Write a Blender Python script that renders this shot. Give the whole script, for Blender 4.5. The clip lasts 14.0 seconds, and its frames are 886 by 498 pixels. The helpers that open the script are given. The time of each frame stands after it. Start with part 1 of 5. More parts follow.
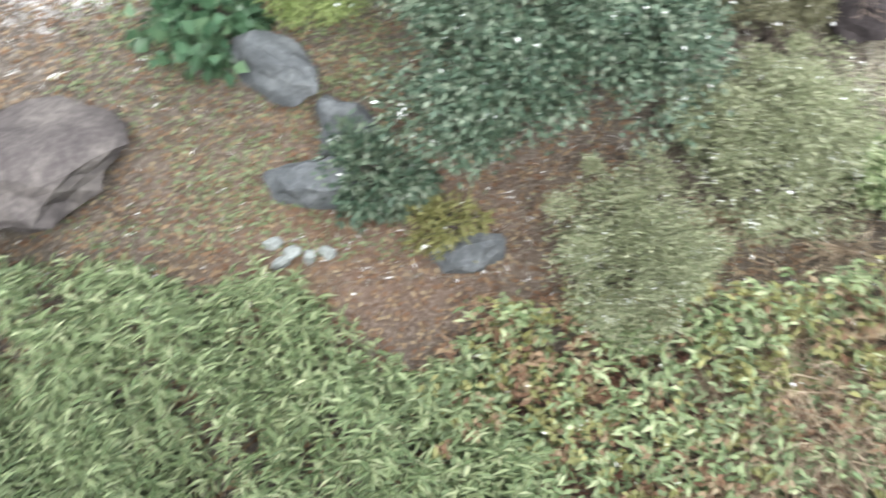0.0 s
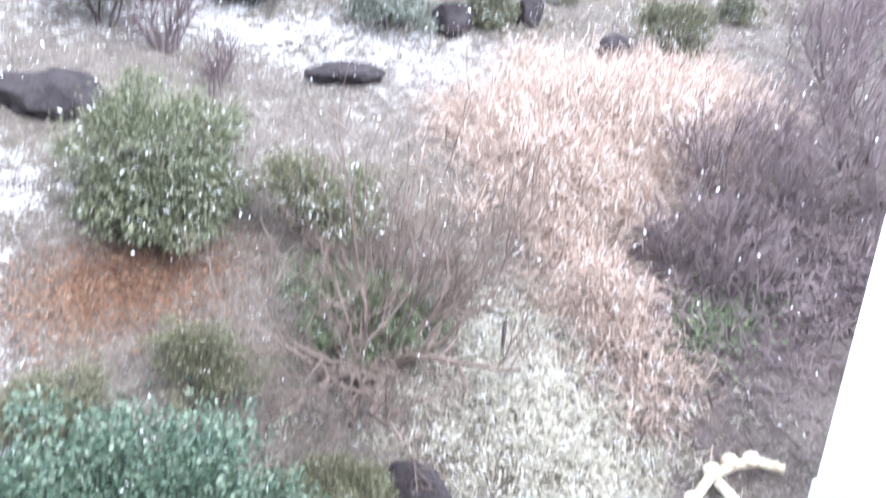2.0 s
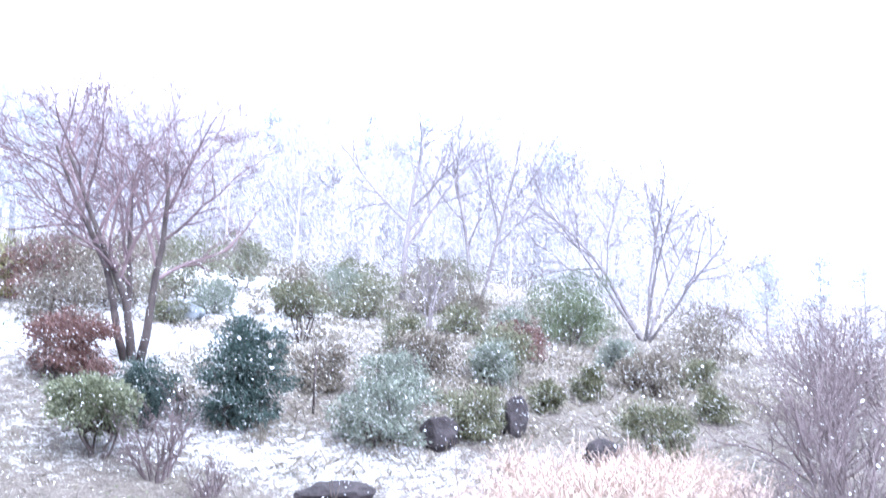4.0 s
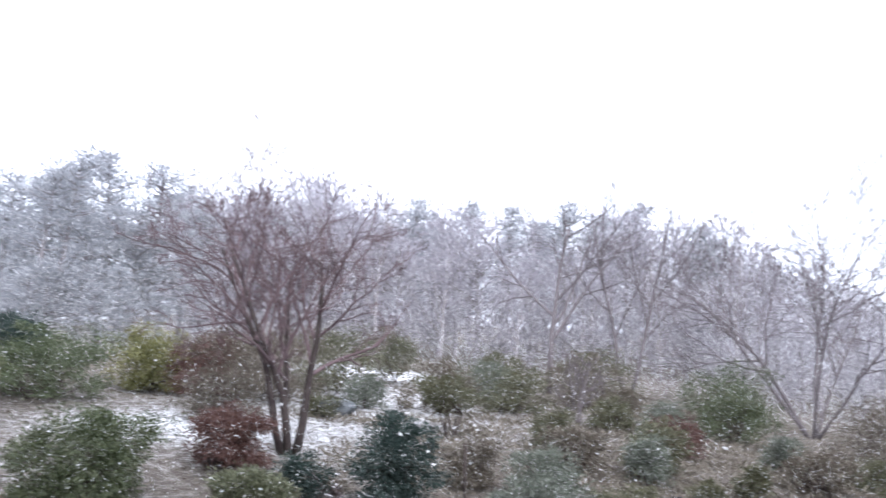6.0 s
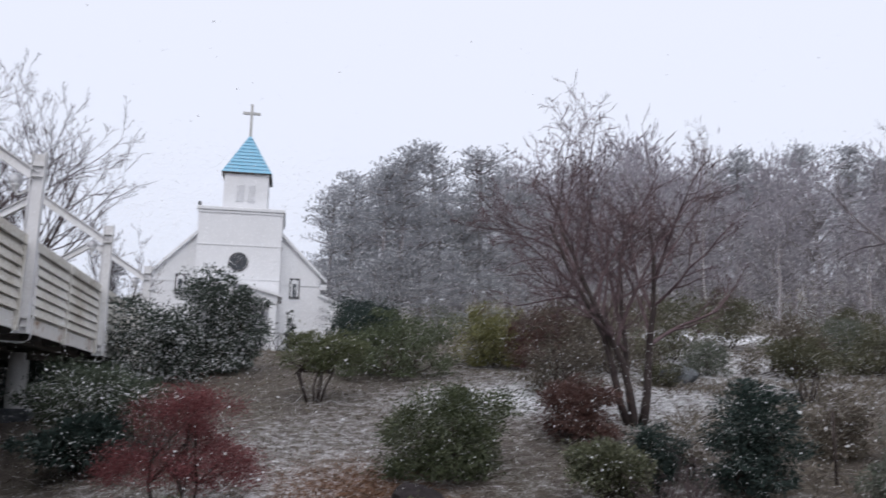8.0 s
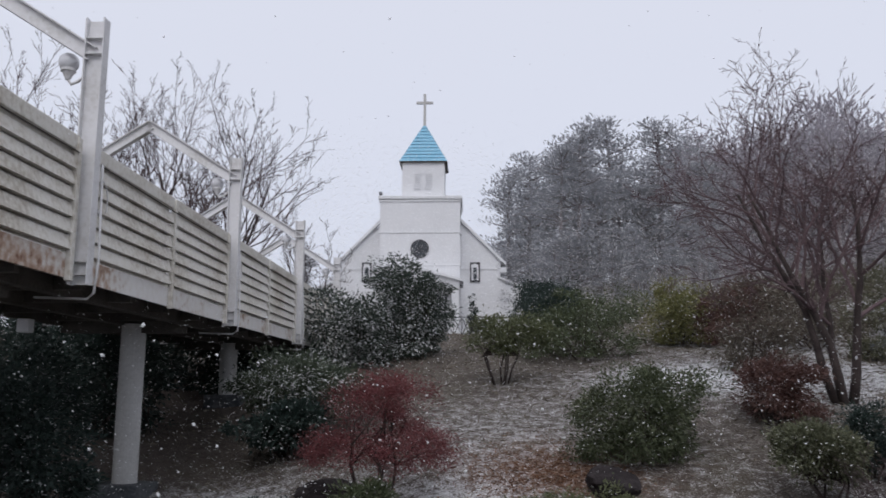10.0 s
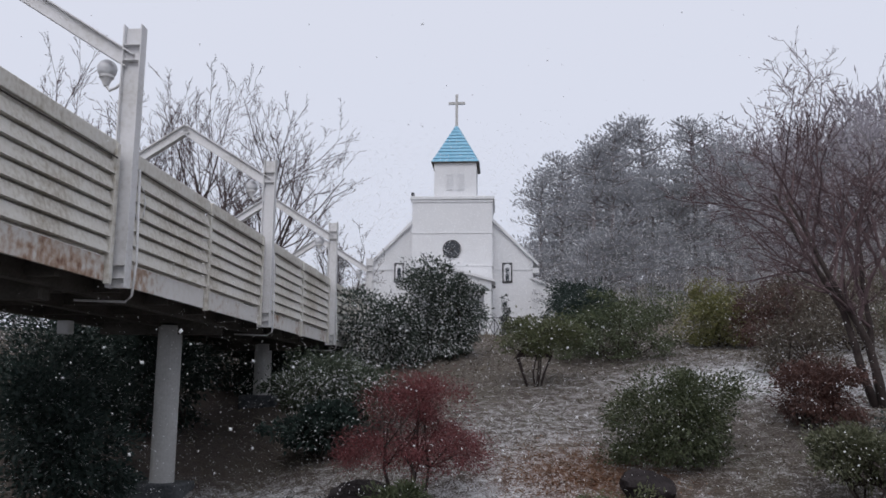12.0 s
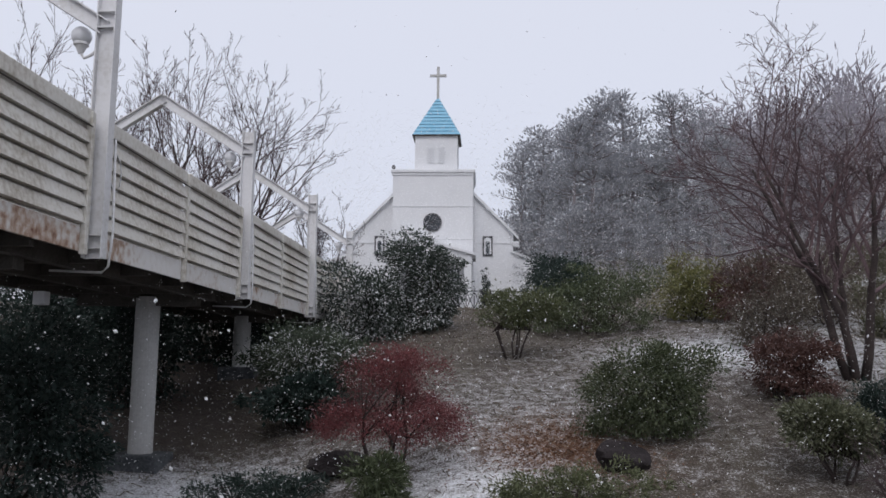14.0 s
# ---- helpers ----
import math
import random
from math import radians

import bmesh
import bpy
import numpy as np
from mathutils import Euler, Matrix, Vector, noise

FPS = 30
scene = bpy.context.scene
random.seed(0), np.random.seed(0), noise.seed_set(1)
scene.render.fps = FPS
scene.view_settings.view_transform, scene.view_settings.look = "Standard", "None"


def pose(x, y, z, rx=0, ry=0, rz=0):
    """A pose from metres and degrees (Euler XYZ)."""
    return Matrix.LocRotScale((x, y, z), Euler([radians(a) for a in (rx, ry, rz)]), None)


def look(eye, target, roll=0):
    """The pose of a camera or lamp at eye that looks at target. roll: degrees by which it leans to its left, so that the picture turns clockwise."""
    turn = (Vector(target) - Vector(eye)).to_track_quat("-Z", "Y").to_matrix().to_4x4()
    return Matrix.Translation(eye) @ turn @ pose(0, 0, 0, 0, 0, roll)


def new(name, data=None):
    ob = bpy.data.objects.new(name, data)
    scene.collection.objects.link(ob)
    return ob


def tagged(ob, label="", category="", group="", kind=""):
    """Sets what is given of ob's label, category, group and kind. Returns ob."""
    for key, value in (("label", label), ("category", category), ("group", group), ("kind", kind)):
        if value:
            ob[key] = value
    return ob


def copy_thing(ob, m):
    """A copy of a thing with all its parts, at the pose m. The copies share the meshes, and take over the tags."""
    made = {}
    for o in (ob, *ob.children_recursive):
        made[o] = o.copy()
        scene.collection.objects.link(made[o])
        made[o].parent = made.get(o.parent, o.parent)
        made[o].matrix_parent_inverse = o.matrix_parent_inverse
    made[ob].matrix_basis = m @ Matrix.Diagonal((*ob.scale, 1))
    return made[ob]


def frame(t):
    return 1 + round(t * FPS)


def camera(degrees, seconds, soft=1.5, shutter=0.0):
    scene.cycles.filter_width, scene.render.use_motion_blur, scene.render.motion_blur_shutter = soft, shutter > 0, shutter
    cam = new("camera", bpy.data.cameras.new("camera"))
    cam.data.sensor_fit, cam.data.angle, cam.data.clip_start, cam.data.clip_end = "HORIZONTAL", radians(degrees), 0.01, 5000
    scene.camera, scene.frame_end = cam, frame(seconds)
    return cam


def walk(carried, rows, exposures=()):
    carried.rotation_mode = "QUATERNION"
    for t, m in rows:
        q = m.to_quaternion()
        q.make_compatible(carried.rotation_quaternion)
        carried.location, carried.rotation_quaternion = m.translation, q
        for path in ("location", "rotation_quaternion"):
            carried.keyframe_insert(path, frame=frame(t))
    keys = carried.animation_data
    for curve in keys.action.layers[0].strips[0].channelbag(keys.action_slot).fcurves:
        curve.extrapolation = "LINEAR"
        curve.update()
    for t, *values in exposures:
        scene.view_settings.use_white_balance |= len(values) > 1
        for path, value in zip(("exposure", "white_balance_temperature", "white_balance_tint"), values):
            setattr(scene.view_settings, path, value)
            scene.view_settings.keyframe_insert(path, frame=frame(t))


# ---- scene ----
# ---------------------------------------------------------------- camera
M, Z0 = 1.1, 5.3
PATH = [
    (0.0, 0, 0, 0, -0.16, -54.65, 0.00),
    (0.5, -0.063, -0.019, 0.027, -11.95, -50.68, -3.62),
    (1.0, -0.007, -0.067, 0.098, -20.03, -40.37, -5.56),
    (1.5, 0.032, -0.101, 0.132, -26.20, -29.69, -5.95),
    (2.0, 0.037, -0.148, 0.126, -29.25, -19.51, -4.32),
    (2.5, 0.028, -0.175, 0.146, -30.21, -11.12, -2.79),
    (3.0, 0.016, -0.203, 0.16, -30.84, -3.37, -1.82),
    (3.5, -0.007, -0.243, 0.169, -31.08, 3.20, -1.76),
    (6.0, -0.087, -0.258, 0.174, -20.65, 13.63, -1.99),
    (6.5, -0.139, -0.227, 0.188, -14.87, 13.11, -2.08),
    (7.0, -0.189, -0.172, 0.195, -8.94, 12.47, -1.76),
    (7.5, -0.233, -0.159, 0.213, -3.52, 11.75, -1.40),
    (8.0, -0.282, -0.141, 0.224, 0.99, 10.97, -1.00),
    (8.5, -0.297, -0.126, 0.224, 4.74, 9.88, -0.72),
    (9.0, -0.312, -0.106, 0.233, 8.07, 9.28, -0.34),
    (11.5, -0.346, -0.147, 0.281, 16.29, 9.97, -0.58),
    (12.0, -0.338, -0.136, 0.284, 15.33, 9.50, -0.43),
    (12.5, -0.335, -0.135, 0.278, 15.00, 9.10, -0.30),
    (13.0, -0.332, -0.138, 0.278, 14.75, 8.89, -0.31),
    (13.5, -0.326, -0.134, 0.275, 14.31, 8.17, -0.46),
    (14.0, -0.321, -0.129, 0.273, 14.01, 7.73, -0.57),
]
EXPOSURES = [(0.0, 2.6, 6500, 7), (0.5, 2.95, 6200, 7), (1.0, 3.15, 6000, 10), (1.5, 3.08, 5750, 12), (2.2, 3.03, 5550, 13), (3.0, 3.16, 5150, 17), (3.7, 3.16, 5200, 15), (5.8, 1.8, 6000, 13),
             (6.5, 1.3, 6000, 13), (7.5, 0.5, 6200, 14), (8.5, 0.09, 6300, 14), (11.5, -0.05, 6300, 14), (14.0, -0.01, 6300, 14)]
cam = camera(54.96, 14.0, soft=1.6, shutter=0.55)
walk(cam, [(t, pose(x * M, y * M, z * M + Z0, 90 + p, r, w)) for t, x, y, z, w, p, r in PATH], EXPOSURES)

# ---------------------------------------------------------------- light: overcast snowfall
world = bpy.data.worlds.new("overcast")
scene.world = world
world.use_nodes = True
wn, wl = world.node_tree.nodes, world.node_tree.links
wn.clear()
w_out, w_bg = wn.new("ShaderNodeOutputWorld"), wn.new("ShaderNodeBackground")
w_sky, w_mix = wn.new("ShaderNodeTexSky"), wn.new("ShaderNodeMix")
w_sky.sky_type, w_sky.sun_disc = "NISHITA", False
w_sky.sun_elevation, w_sky.sun_rotation = radians(50), radians(205)
w_sky.dust_density, w_sky.air_density = 6.0, 1.5
w_geo, w_sep, w_ramp, w_scale = wn.new("ShaderNodeTexCoord"), wn.new("ShaderNodeSeparateXYZ"), wn.new("ShaderNodeValToRGB"), wn.new("ShaderNodeVectorMath")
w_ramp.color_ramp.elements[0].position, w_ramp.color_ramp.elements[0].color = 0.0, (0.74, 0.785, 0.88, 1)
w_ramp.color_ramp.elements[1].position, w_ramp.color_ramp.elements[1].color = 1.0, (1, 1, 1, 1)
mid = w_ramp.color_ramp.elements.new(0.45)
mid.color = (0.78, 0.81, 0.88, 1)
w_scale.operation = "SCALE"
w_scale.inputs["Scale"].default_value = 10.0
w_mix.data_type = "RGBA"
w_mix.inputs["Factor"].default_value = 0.9
wl.new(w_geo.outputs["Generated"], w_sep.inputs[0])
wl.new(w_sep.outputs["Z"], w_ramp.inputs[0])
wl.new(w_ramp.outputs[0], w_scale.inputs[0])
wl.new(w_sky.outputs[0], w_mix.inputs["A"])
wl.new(w_scale.outputs[0], w_mix.inputs["B"])
wl.new(w_mix.outputs["Result"], w_bg.inputs[0])
w_bg.inputs[1].default_value = 0.1
wl.new(w_bg.outputs[0], w_out.inputs[0])
sun_data = bpy.data.lights.new("sun", "SUN")
sun_data.energy, sun_data.angle, sun_data.color = 0.9, radians(30), (1.0, 0.98, 0.95)
sun = new("sun", sun_data)
sun.matrix_world = look((5, -16, 24), (0, 10, 0))


# ---------------------------------------------------------------- materials
def material(name, colours, scale=6.0, rough=0.8, fine=40.0, bump=0.3, metal=0.0, island=0.0, snow=0.0, coords="Object", spec=0.3, thin=0.0):
    """Colours blended by two scales of noise; island varies the single leaves; snow lies on what faces up."""
    m = bpy.data.materials.new(name)
    m.use_nodes = True
    nt = m.node_tree
    b = nt.nodes["Principled BSDF"]
    tc, n1, n2, ramp = nt.nodes.new("ShaderNodeTexCoord"), nt.nodes.new("ShaderNodeTexNoise"), nt.nodes.new("ShaderNodeTexNoise"), nt.nodes.new("ShaderNodeValToRGB")
    n1.inputs["Scale"].default_value, n1.inputs["Detail"].default_value = scale, 6.0
    n2.inputs["Scale"].default_value, n2.inputs["Detail"].default_value = fine, 4.0
    nt.links.new(tc.outputs[coords], n1.inputs[0])
    nt.links.new(tc.outputs[coords], n2.inputs[0])
    mix = nt.nodes.new("ShaderNodeMath")
    mix.operation = "MULTIPLY_ADD"
    mix.inputs[1].default_value = 0.45
    nt.links.new(n2.outputs[0], mix.inputs[0])
    half = nt.nodes.new("ShaderNodeMath")
    half.operation = "MULTIPLY"
    half.inputs[1].default_value = 0.55
    nt.links.new(n1.outputs[0], half.inputs[0])
    nt.links.new(half.outputs[0], mix.inputs[2])
    value = mix.outputs[0]
    if island:
        geo, add = nt.nodes.new("ShaderNodeNewGeometry"), nt.nodes.new("ShaderNodeMix")
        add.inputs["Factor"].default_value = island
        nt.links.new(value, add.inputs["A"])
        nt.links.new(geo.outputs["Random Per Island"], add.inputs["B"])
        value = add.outputs["Result"]
    lo, hi = (0.0, 1.0) if island > 0.5 else (0.32, 0.68)
    e = ramp.color_ramp.elements
    e[0].position, e[1].position = lo, hi
    e[0].color, e[1].color = (*colours[0], 1), (*colours[-1], 1)
    for i, c in enumerate(colours[1:-1], 1):
        e.new(lo + (hi - lo) * i / (len(colours) - 1)).color = (*c, 1)
    nt.links.new(value, ramp.inputs[0])
    colour = ramp.outputs[0]
    if snow:
        geo, sep, n3 = nt.nodes.new("ShaderNodeNewGeometry"), nt.nodes.new("ShaderNodeSeparateXYZ"), nt.nodes.new("ShaderNodeTexNoise")
        n3.inputs["Scale"].default_value, n3.inputs["Detail"].default_value = 9.0, 5.0
        nt.links.new(tc.outputs[coords], n3.inputs[0])
        nt.links.new(geo.outputs["Normal"], sep.inputs[0])
        up, mr, mx = nt.nodes.new("ShaderNodeMath"), nt.nodes.new("ShaderNodeMapRange"), nt.nodes.new("ShaderNodeMix")
        up.operation = "MULTIPLY"
        nt.links.new(sep.outputs["Z"], up.inputs[0])
        nt.links.new(n3.outputs[0], up.inputs[1])
        mr.inputs["From Min"].default_value, mr.inputs["From Max"].default_value = 0.62 - 0.45 * snow, 0.70 - 0.35 * snow
        nt.links.new(up.outputs[0], mr.inputs["Value"])
        mx.data_type = "RGBA"
        nt.links.new(mr.outputs[0], mx.inputs["Factor"])
        nt.links.new(colour, mx.inputs["A"])
        mx.inputs["B"].default_value = (0.82, 0.84, 0.87, 1)
        colour = mx.outputs["Result"]
    nt.links.new(colour, b.inputs["Base Color"])
    b.inputs["Roughness"].default_value, b.inputs["Metallic"].default_value = rough, metal
    b.inputs["Specular IOR Level"].default_value = spec
    if bump:
        bp = nt.nodes.new("ShaderNodeBump")
        bp.inputs["Strength"].default_value, bp.inputs["Distance"].default_value = bump, 0.02
        nt.links.new(n2.outputs[0], bp.inputs["Height"])
        nt.links.new(bp.outputs[0], b.inputs["Normal"])
    if thin:
        tr, ms, out = nt.nodes.new("ShaderNodeBsdfTranslucent"), nt.nodes.new("ShaderNodeMixShader"), nt.nodes["Material Output"]
        nt.links.new(colour, tr.inputs["Color"])
        ms.inputs[0].default_value = thin
        nt.links.new(b.outputs[0], ms.inputs[1])
        nt.links.new(tr.outputs[0], ms.inputs[2])
        nt.links.new(ms.outputs[0], out.inputs["Surface"])
    return m


def leafy(name, colours, snow=0.35, rough=0.5, thin=0.2):
    return material(name, colours, scale=2.5, rough=rough, fine=30, bump=0, island=0.6, snow=snow, thin=thin)


WHITE = material("white_render", [(0.69, 0.70, 0.72), (0.77, 0.78, 0.80)], scale=0.8, fine=14, rough=0.85, bump=0.08)
TRIM = material("white_trim", [(0.66, 0.67, 0.69), (0.74, 0.75, 0.77)], scale=2, fine=30, rough=0.6, bump=0.05)
BLUE = material("blue_roof", [(0.19, 0.43, 0.59), (0.27, 0.51, 0.67)], scale=3, fine=25, rough=0.6, bump=0.1)
STEEL = material("painted_steel", [(0.52, 0.51, 0.50), (0.66, 0.66, 0.67), (0.72, 0.72, 0.74)], scale=1.6, fine=22, rough=0.55, bump=0.1)
SLAT = material("weathered_siding", [(0.38, 0.34, 0.28), (0.62, 0.60, 0.55), (0.70, 0.69, 0.66)], scale=1.4, fine=18, rough=0.7, bump=0.15)
RUSTY = material("rust_stained_steel", [(0.15, 0.055, 0.028), (0.42, 0.31, 0.24), (0.64, 0.62, 0.59), (0.69, 0.68, 0.66), (0.70, 0.69, 0.68)], scale=0.8, fine=10, rough=0.7, bump=0.2)
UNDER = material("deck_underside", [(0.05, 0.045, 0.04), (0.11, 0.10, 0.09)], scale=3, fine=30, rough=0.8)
CONCRETE = material("concrete_column", [(0.40, 0.40, 0.39), (0.56, 0.56, 0.55)], scale=1.5, fine=26, rough=0.8, bump=0.15)
DIRTYPIPE = material("dirty_white_plastic", [(0.20, 0.145, 0.08), (0.42, 0.37, 0.28), (0.56, 0.53, 0.46)], scale=5, fine=22, rough=0.6, bump=0.15)
GLASS = material("dark_glass", [(0.03, 0.035, 0.045), (0.06, 0.07, 0.08)], scale=5, rough=0.12, bump=0, spec=0.6)
IRON = material("black_iron", [(0.02, 0.02, 0.025), (0.05, 0.05, 0.055)], rough=0.5)
GLOBE = material("milk_glass", [(0.62, 0.63, 0.66), (0.70, 0.71, 0.74)], rough=0.25, bump=0)
ROCK = material("grey_rock", [(0.035, 0.04, 0.045), (0.075, 0.082, 0.09), (0.14, 0.15, 0.16)], scale=4, fine=28, rough=0.85, bump=0.8)
BROWNROCK = material("brown_grey_rock", [(0.035, 0.03, 0.031), (0.065, 0.057, 0.057), (0.12, 0.108, 0.102)], scale=3, fine=24, rough=0.9, bump=0.8)
PALESTONE = material("pale_stone", [(0.13, 0.145, 0.14), (0.27, 0.29, 0.29)], scale=9, fine=40, rough=0.9, bump=0.6)
DARKROCK = material("dark_rock", [(0.018, 0.015, 0.016), (0.046, 0.04, 0.042)], scale=5, fine=30, rough=0.95, bump=0.8, spec=0.12)
BARK = material("dark_bark", [(0.022, 0.016, 0.016), (0.047, 0.036, 0.034), (0.078, 0.062, 0.058)], scale=5, fine=45, rough=0.9, bump=0.5)
TWIG = material("twig_bark", [(0.05, 0.036, 0.038), (0.115, 0.088, 0.09)], scale=3, fine=30, rough=0.9, bump=0)
# slope trees: bark colour lightened to stand in for haze
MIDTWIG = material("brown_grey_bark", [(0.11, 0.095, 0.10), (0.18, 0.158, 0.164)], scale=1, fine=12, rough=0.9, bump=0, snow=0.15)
REDTWIG = material("reddish_twig_bark", [(0.078, 0.053, 0.057), (0.165, 0.118, 0.123)], scale=3, fine=30, rough=0.9, bump=0)
STICK = material("grey_brown_stick", [(0.075, 0.056, 0.047), (0.155, 0.12, 0.102)], scale=2, fine=20, rough=0.9, bump=0)
DARKTWIG = material("purple_brown_twig", [(0.08, 0.06, 0.062), (0.15, 0.12, 0.12)], scale=2, fine=20, rough=0.9, bump=0)
# bark of the far trees, its colour paled to look hazed
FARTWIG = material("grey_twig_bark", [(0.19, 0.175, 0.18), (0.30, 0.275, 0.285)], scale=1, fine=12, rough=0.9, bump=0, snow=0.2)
NEARCAMELLIA = leafy("glossy_camellia_leaf", [(0.012, 0.028, 0.018), (0.034, 0.062, 0.04), (0.08, 0.11, 0.074), (0.23, 0.26, 0.21)], snow=0.04, rough=0.5, thin=0.05)
CAMELLIA = leafy("camellia_leaf", [(0.02, 0.032, 0.026), (0.05, 0.068, 0.055), (0.14, 0.165, 0.14)], snow=0.74, rough=0.35)
RHODO = leafy("evergreen_leaf", [(0.03, 0.042, 0.022), (0.066, 0.083, 0.042), (0.15, 0.165, 0.095)], snow=0.22)
# settled snow, with more added to pale the slope shrubs as haze would
OLIVE = leafy("olive_leaf", [(0.05, 0.053, 0.03), (0.10, 0.10, 0.058), (0.17, 0.16, 0.10)], snow=0.36)
FROST = leafy("frosted_grey_leaf", [(0.07, 0.085, 0.065), (0.13, 0.145, 0.115), (0.22, 0.23, 0.20)], snow=0.35)
GREYGREEN = leafy("grey_green_leaf", [(0.07, 0.09, 0.045), (0.17, 0.19, 0.11), (0.35, 0.36, 0.26)], snow=0.12, thin=0.1)
DARKLEAF = leafy("dark_blue_green_leaf", [(0.012, 0.023, 0.02), (0.03, 0.048, 0.042), (0.06, 0.086, 0.075)], snow=0.3)
FROSTRHODO = leafy("frosted_rhododendron_leaf", [(0.028, 0.04, 0.027), (0.06, 0.08, 0.052), (0.14, 0.16, 0.115)], snow=0.66)
REDLEAF = leafy("red_leaf", [(0.08, 0.022, 0.026), (0.165, 0.047, 0.052), (0.26, 0.105, 0.105)], snow=0.1)
PALEOLIVE = leafy("pale_olive_leaf", [(0.095, 0.105, 0.05), (0.19, 0.195, 0.10), (0.34, 0.34, 0.20)], snow=0.0)
GREYEVERGREEN = leafy("grey_evergreen_leaf", [(0.036, 0.044, 0.024), (0.10, 0.108, 0.062), (0.23, 0.232, 0.16)], snow=0.26)
LIME = leafy("bright_conifer_leaf", [(0.08, 0.115, 0.035), (0.17, 0.22, 0.075), (0.32, 0.37, 0.17)], snow=0)
YELLOW = leafy("yellow_green_leaf", [(0.09, 0.10, 0.04), (0.17, 0.17, 0.065), (0.30, 0.29, 0.13)], snow=0.06)
OLIVEGREEN = leafy("olive_green_leaf", [(0.05, 0.062, 0.03), (0.10, 0.115, 0.055), (0.20, 0.21, 0.12)], snow=0.25)
NEAROLIVE = leafy("near_olive_leaf", [(0.055, 0.058, 0.032), (0.11, 0.108, 0.065), (0.19, 0.18, 0.115)], snow=0.06)
RUSSET = leafy("russet_leaf", [(0.055, 0.027, 0.024), (0.10, 0.05, 0.043), (0.16, 0.10, 0.085)], snow=0.2)
# snow amount partly stands in for haze over the withered shrubs
BROWNLEAF = leafy("brown_leaf", [(0.06, 0.048, 0.038), (0.115, 0.095, 0.073), (0.19, 0.168, 0.132)], snow=0.36)
SASA = leafy("bamboo_grass_leaf", [(0.03, 0.055, 0.022), (0.11, 0.155, 0.072), (0.21, 0.26, 0.135), (0.46, 0.47, 0.32)], snow=0, rough=0.45, thin=0.1)
LITTER = leafy("fallen_leaf", [(0.055, 0.034, 0.024), (0.14, 0.08, 0.05), (0.21, 0.155, 0.10), (0.31, 0.27, 0.19)], snow=0.0, rough=0.9)
RUSTLITTER = leafy("rust_needles", [(0.10, 0.05, 0.03), (0.19, 0.10, 0.06), (0.31, 0.21, 0.14)], snow=0.0, rough=0.9)
PALESTRAW = leafy("bleached_grass", [(0.27, 0.25, 0.19), (0.38, 0.355, 0.29), (0.52, 0.50, 0.44)], snow=0.25, rough=0.9)
NEARSTRAW = leafy("dry_stalk", [(0.16, 0.12, 0.09), (0.28, 0.22, 0.16), (0.42, 0.36, 0.27)], snow=0, rough=0.8)
REDSTALK = leafy("reddish_stalk", [(0.10, 0.04, 0.03), (0.18, 0.08, 0.06), (0.26, 0.15, 0.11)], snow=0, rough=0.8)
FRESH = leafy("soft_green_leaf", [(0.035, 0.05, 0.024), (0.085, 0.108, 0.055), (0.20, 0.22, 0.14)], snow=0.2)
GREENWEED = leafy("weed_leaf", [(0.06, 0.09, 0.04), (0.13, 0.17, 0.09), (0.24, 0.28, 0.16)], snow=0)
ROUNDLEAF = leafy("leopard_leaf", [(0.022, 0.055, 0.03), (0.05, 0.10, 0.055), (0.10, 0.155, 0.085)], snow=0, rough=0.35)
STRAW = leafy("dry_grass", [(0.17, 0.12, 0.095), (0.36, 0.275, 0.225), (0.60, 0.50, 0.43)], snow=0.2, rough=0.8)
PALEGRASS = leafy("short_dry_grass", [(0.085, 0.07, 0.054), (0.16, 0.138, 0.112), (0.28, 0.255, 0.22)], snow=0.25, rough=0.9)
# far wood: pale grey-blue is distance haze put into the leaf colours
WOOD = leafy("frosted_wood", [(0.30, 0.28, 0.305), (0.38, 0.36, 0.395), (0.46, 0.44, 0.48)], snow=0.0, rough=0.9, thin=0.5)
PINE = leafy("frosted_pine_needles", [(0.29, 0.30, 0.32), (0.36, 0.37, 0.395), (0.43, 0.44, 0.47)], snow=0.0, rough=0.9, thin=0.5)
SNOWFLAKE = material("snow", [(0.85, 0.86, 0.88), (0.92, 0.93, 0.95)], rough=0.9, bump=0, thin=0.5)


# ---------------------------------------------------------------- helpers
def link(name, verts, faces, mat, parent=None, label="", smooth=False):
    me = bpy.data.meshes.new(name)
    me.from_pydata(verts, [], faces)
    me.materials.append(mat)
    if smooth:
        me.shade_smooth()
    ob = new(name, me)
    if parent:
        ob.parent = parent
    return tagged(ob, label)


def part(name, bm, mat, parent=None, label="", smooth=False):
    me = bpy.data.meshes.new(name)
    bm.to_mesh(me)
    bm.free()
    me.materials.append(mat)
    if smooth:
        me.shade_smooth()
    ob = new(name, me)
    if parent:
        ob.parent = parent
    return tagged(ob, label)


def thing(name, m, label, category, group="", kind=""):
    ob = new(name)
    ob.empty_display_size = 0.2
    ob.matrix_basis = m
    return tagged(ob, label, category, group, kind)


def add_box(bm, cx, cy, cz, sx, sy, sz, m=None, bevel=0.0):
    t = Matrix.LocRotScale((cx, cy, cz), None, (sx, sy, sz))
    got = bmesh.ops.create_cube(bm, size=1, matrix=(m @ t) if m else t)
    if bevel:
        edges = list({e for v in got["verts"] for e in v.link_edges})
        bmesh.ops.bevel(bm, geom=edges, offset=bevel, segments=2, affect="EDGES", profile=0.5)
    return bm


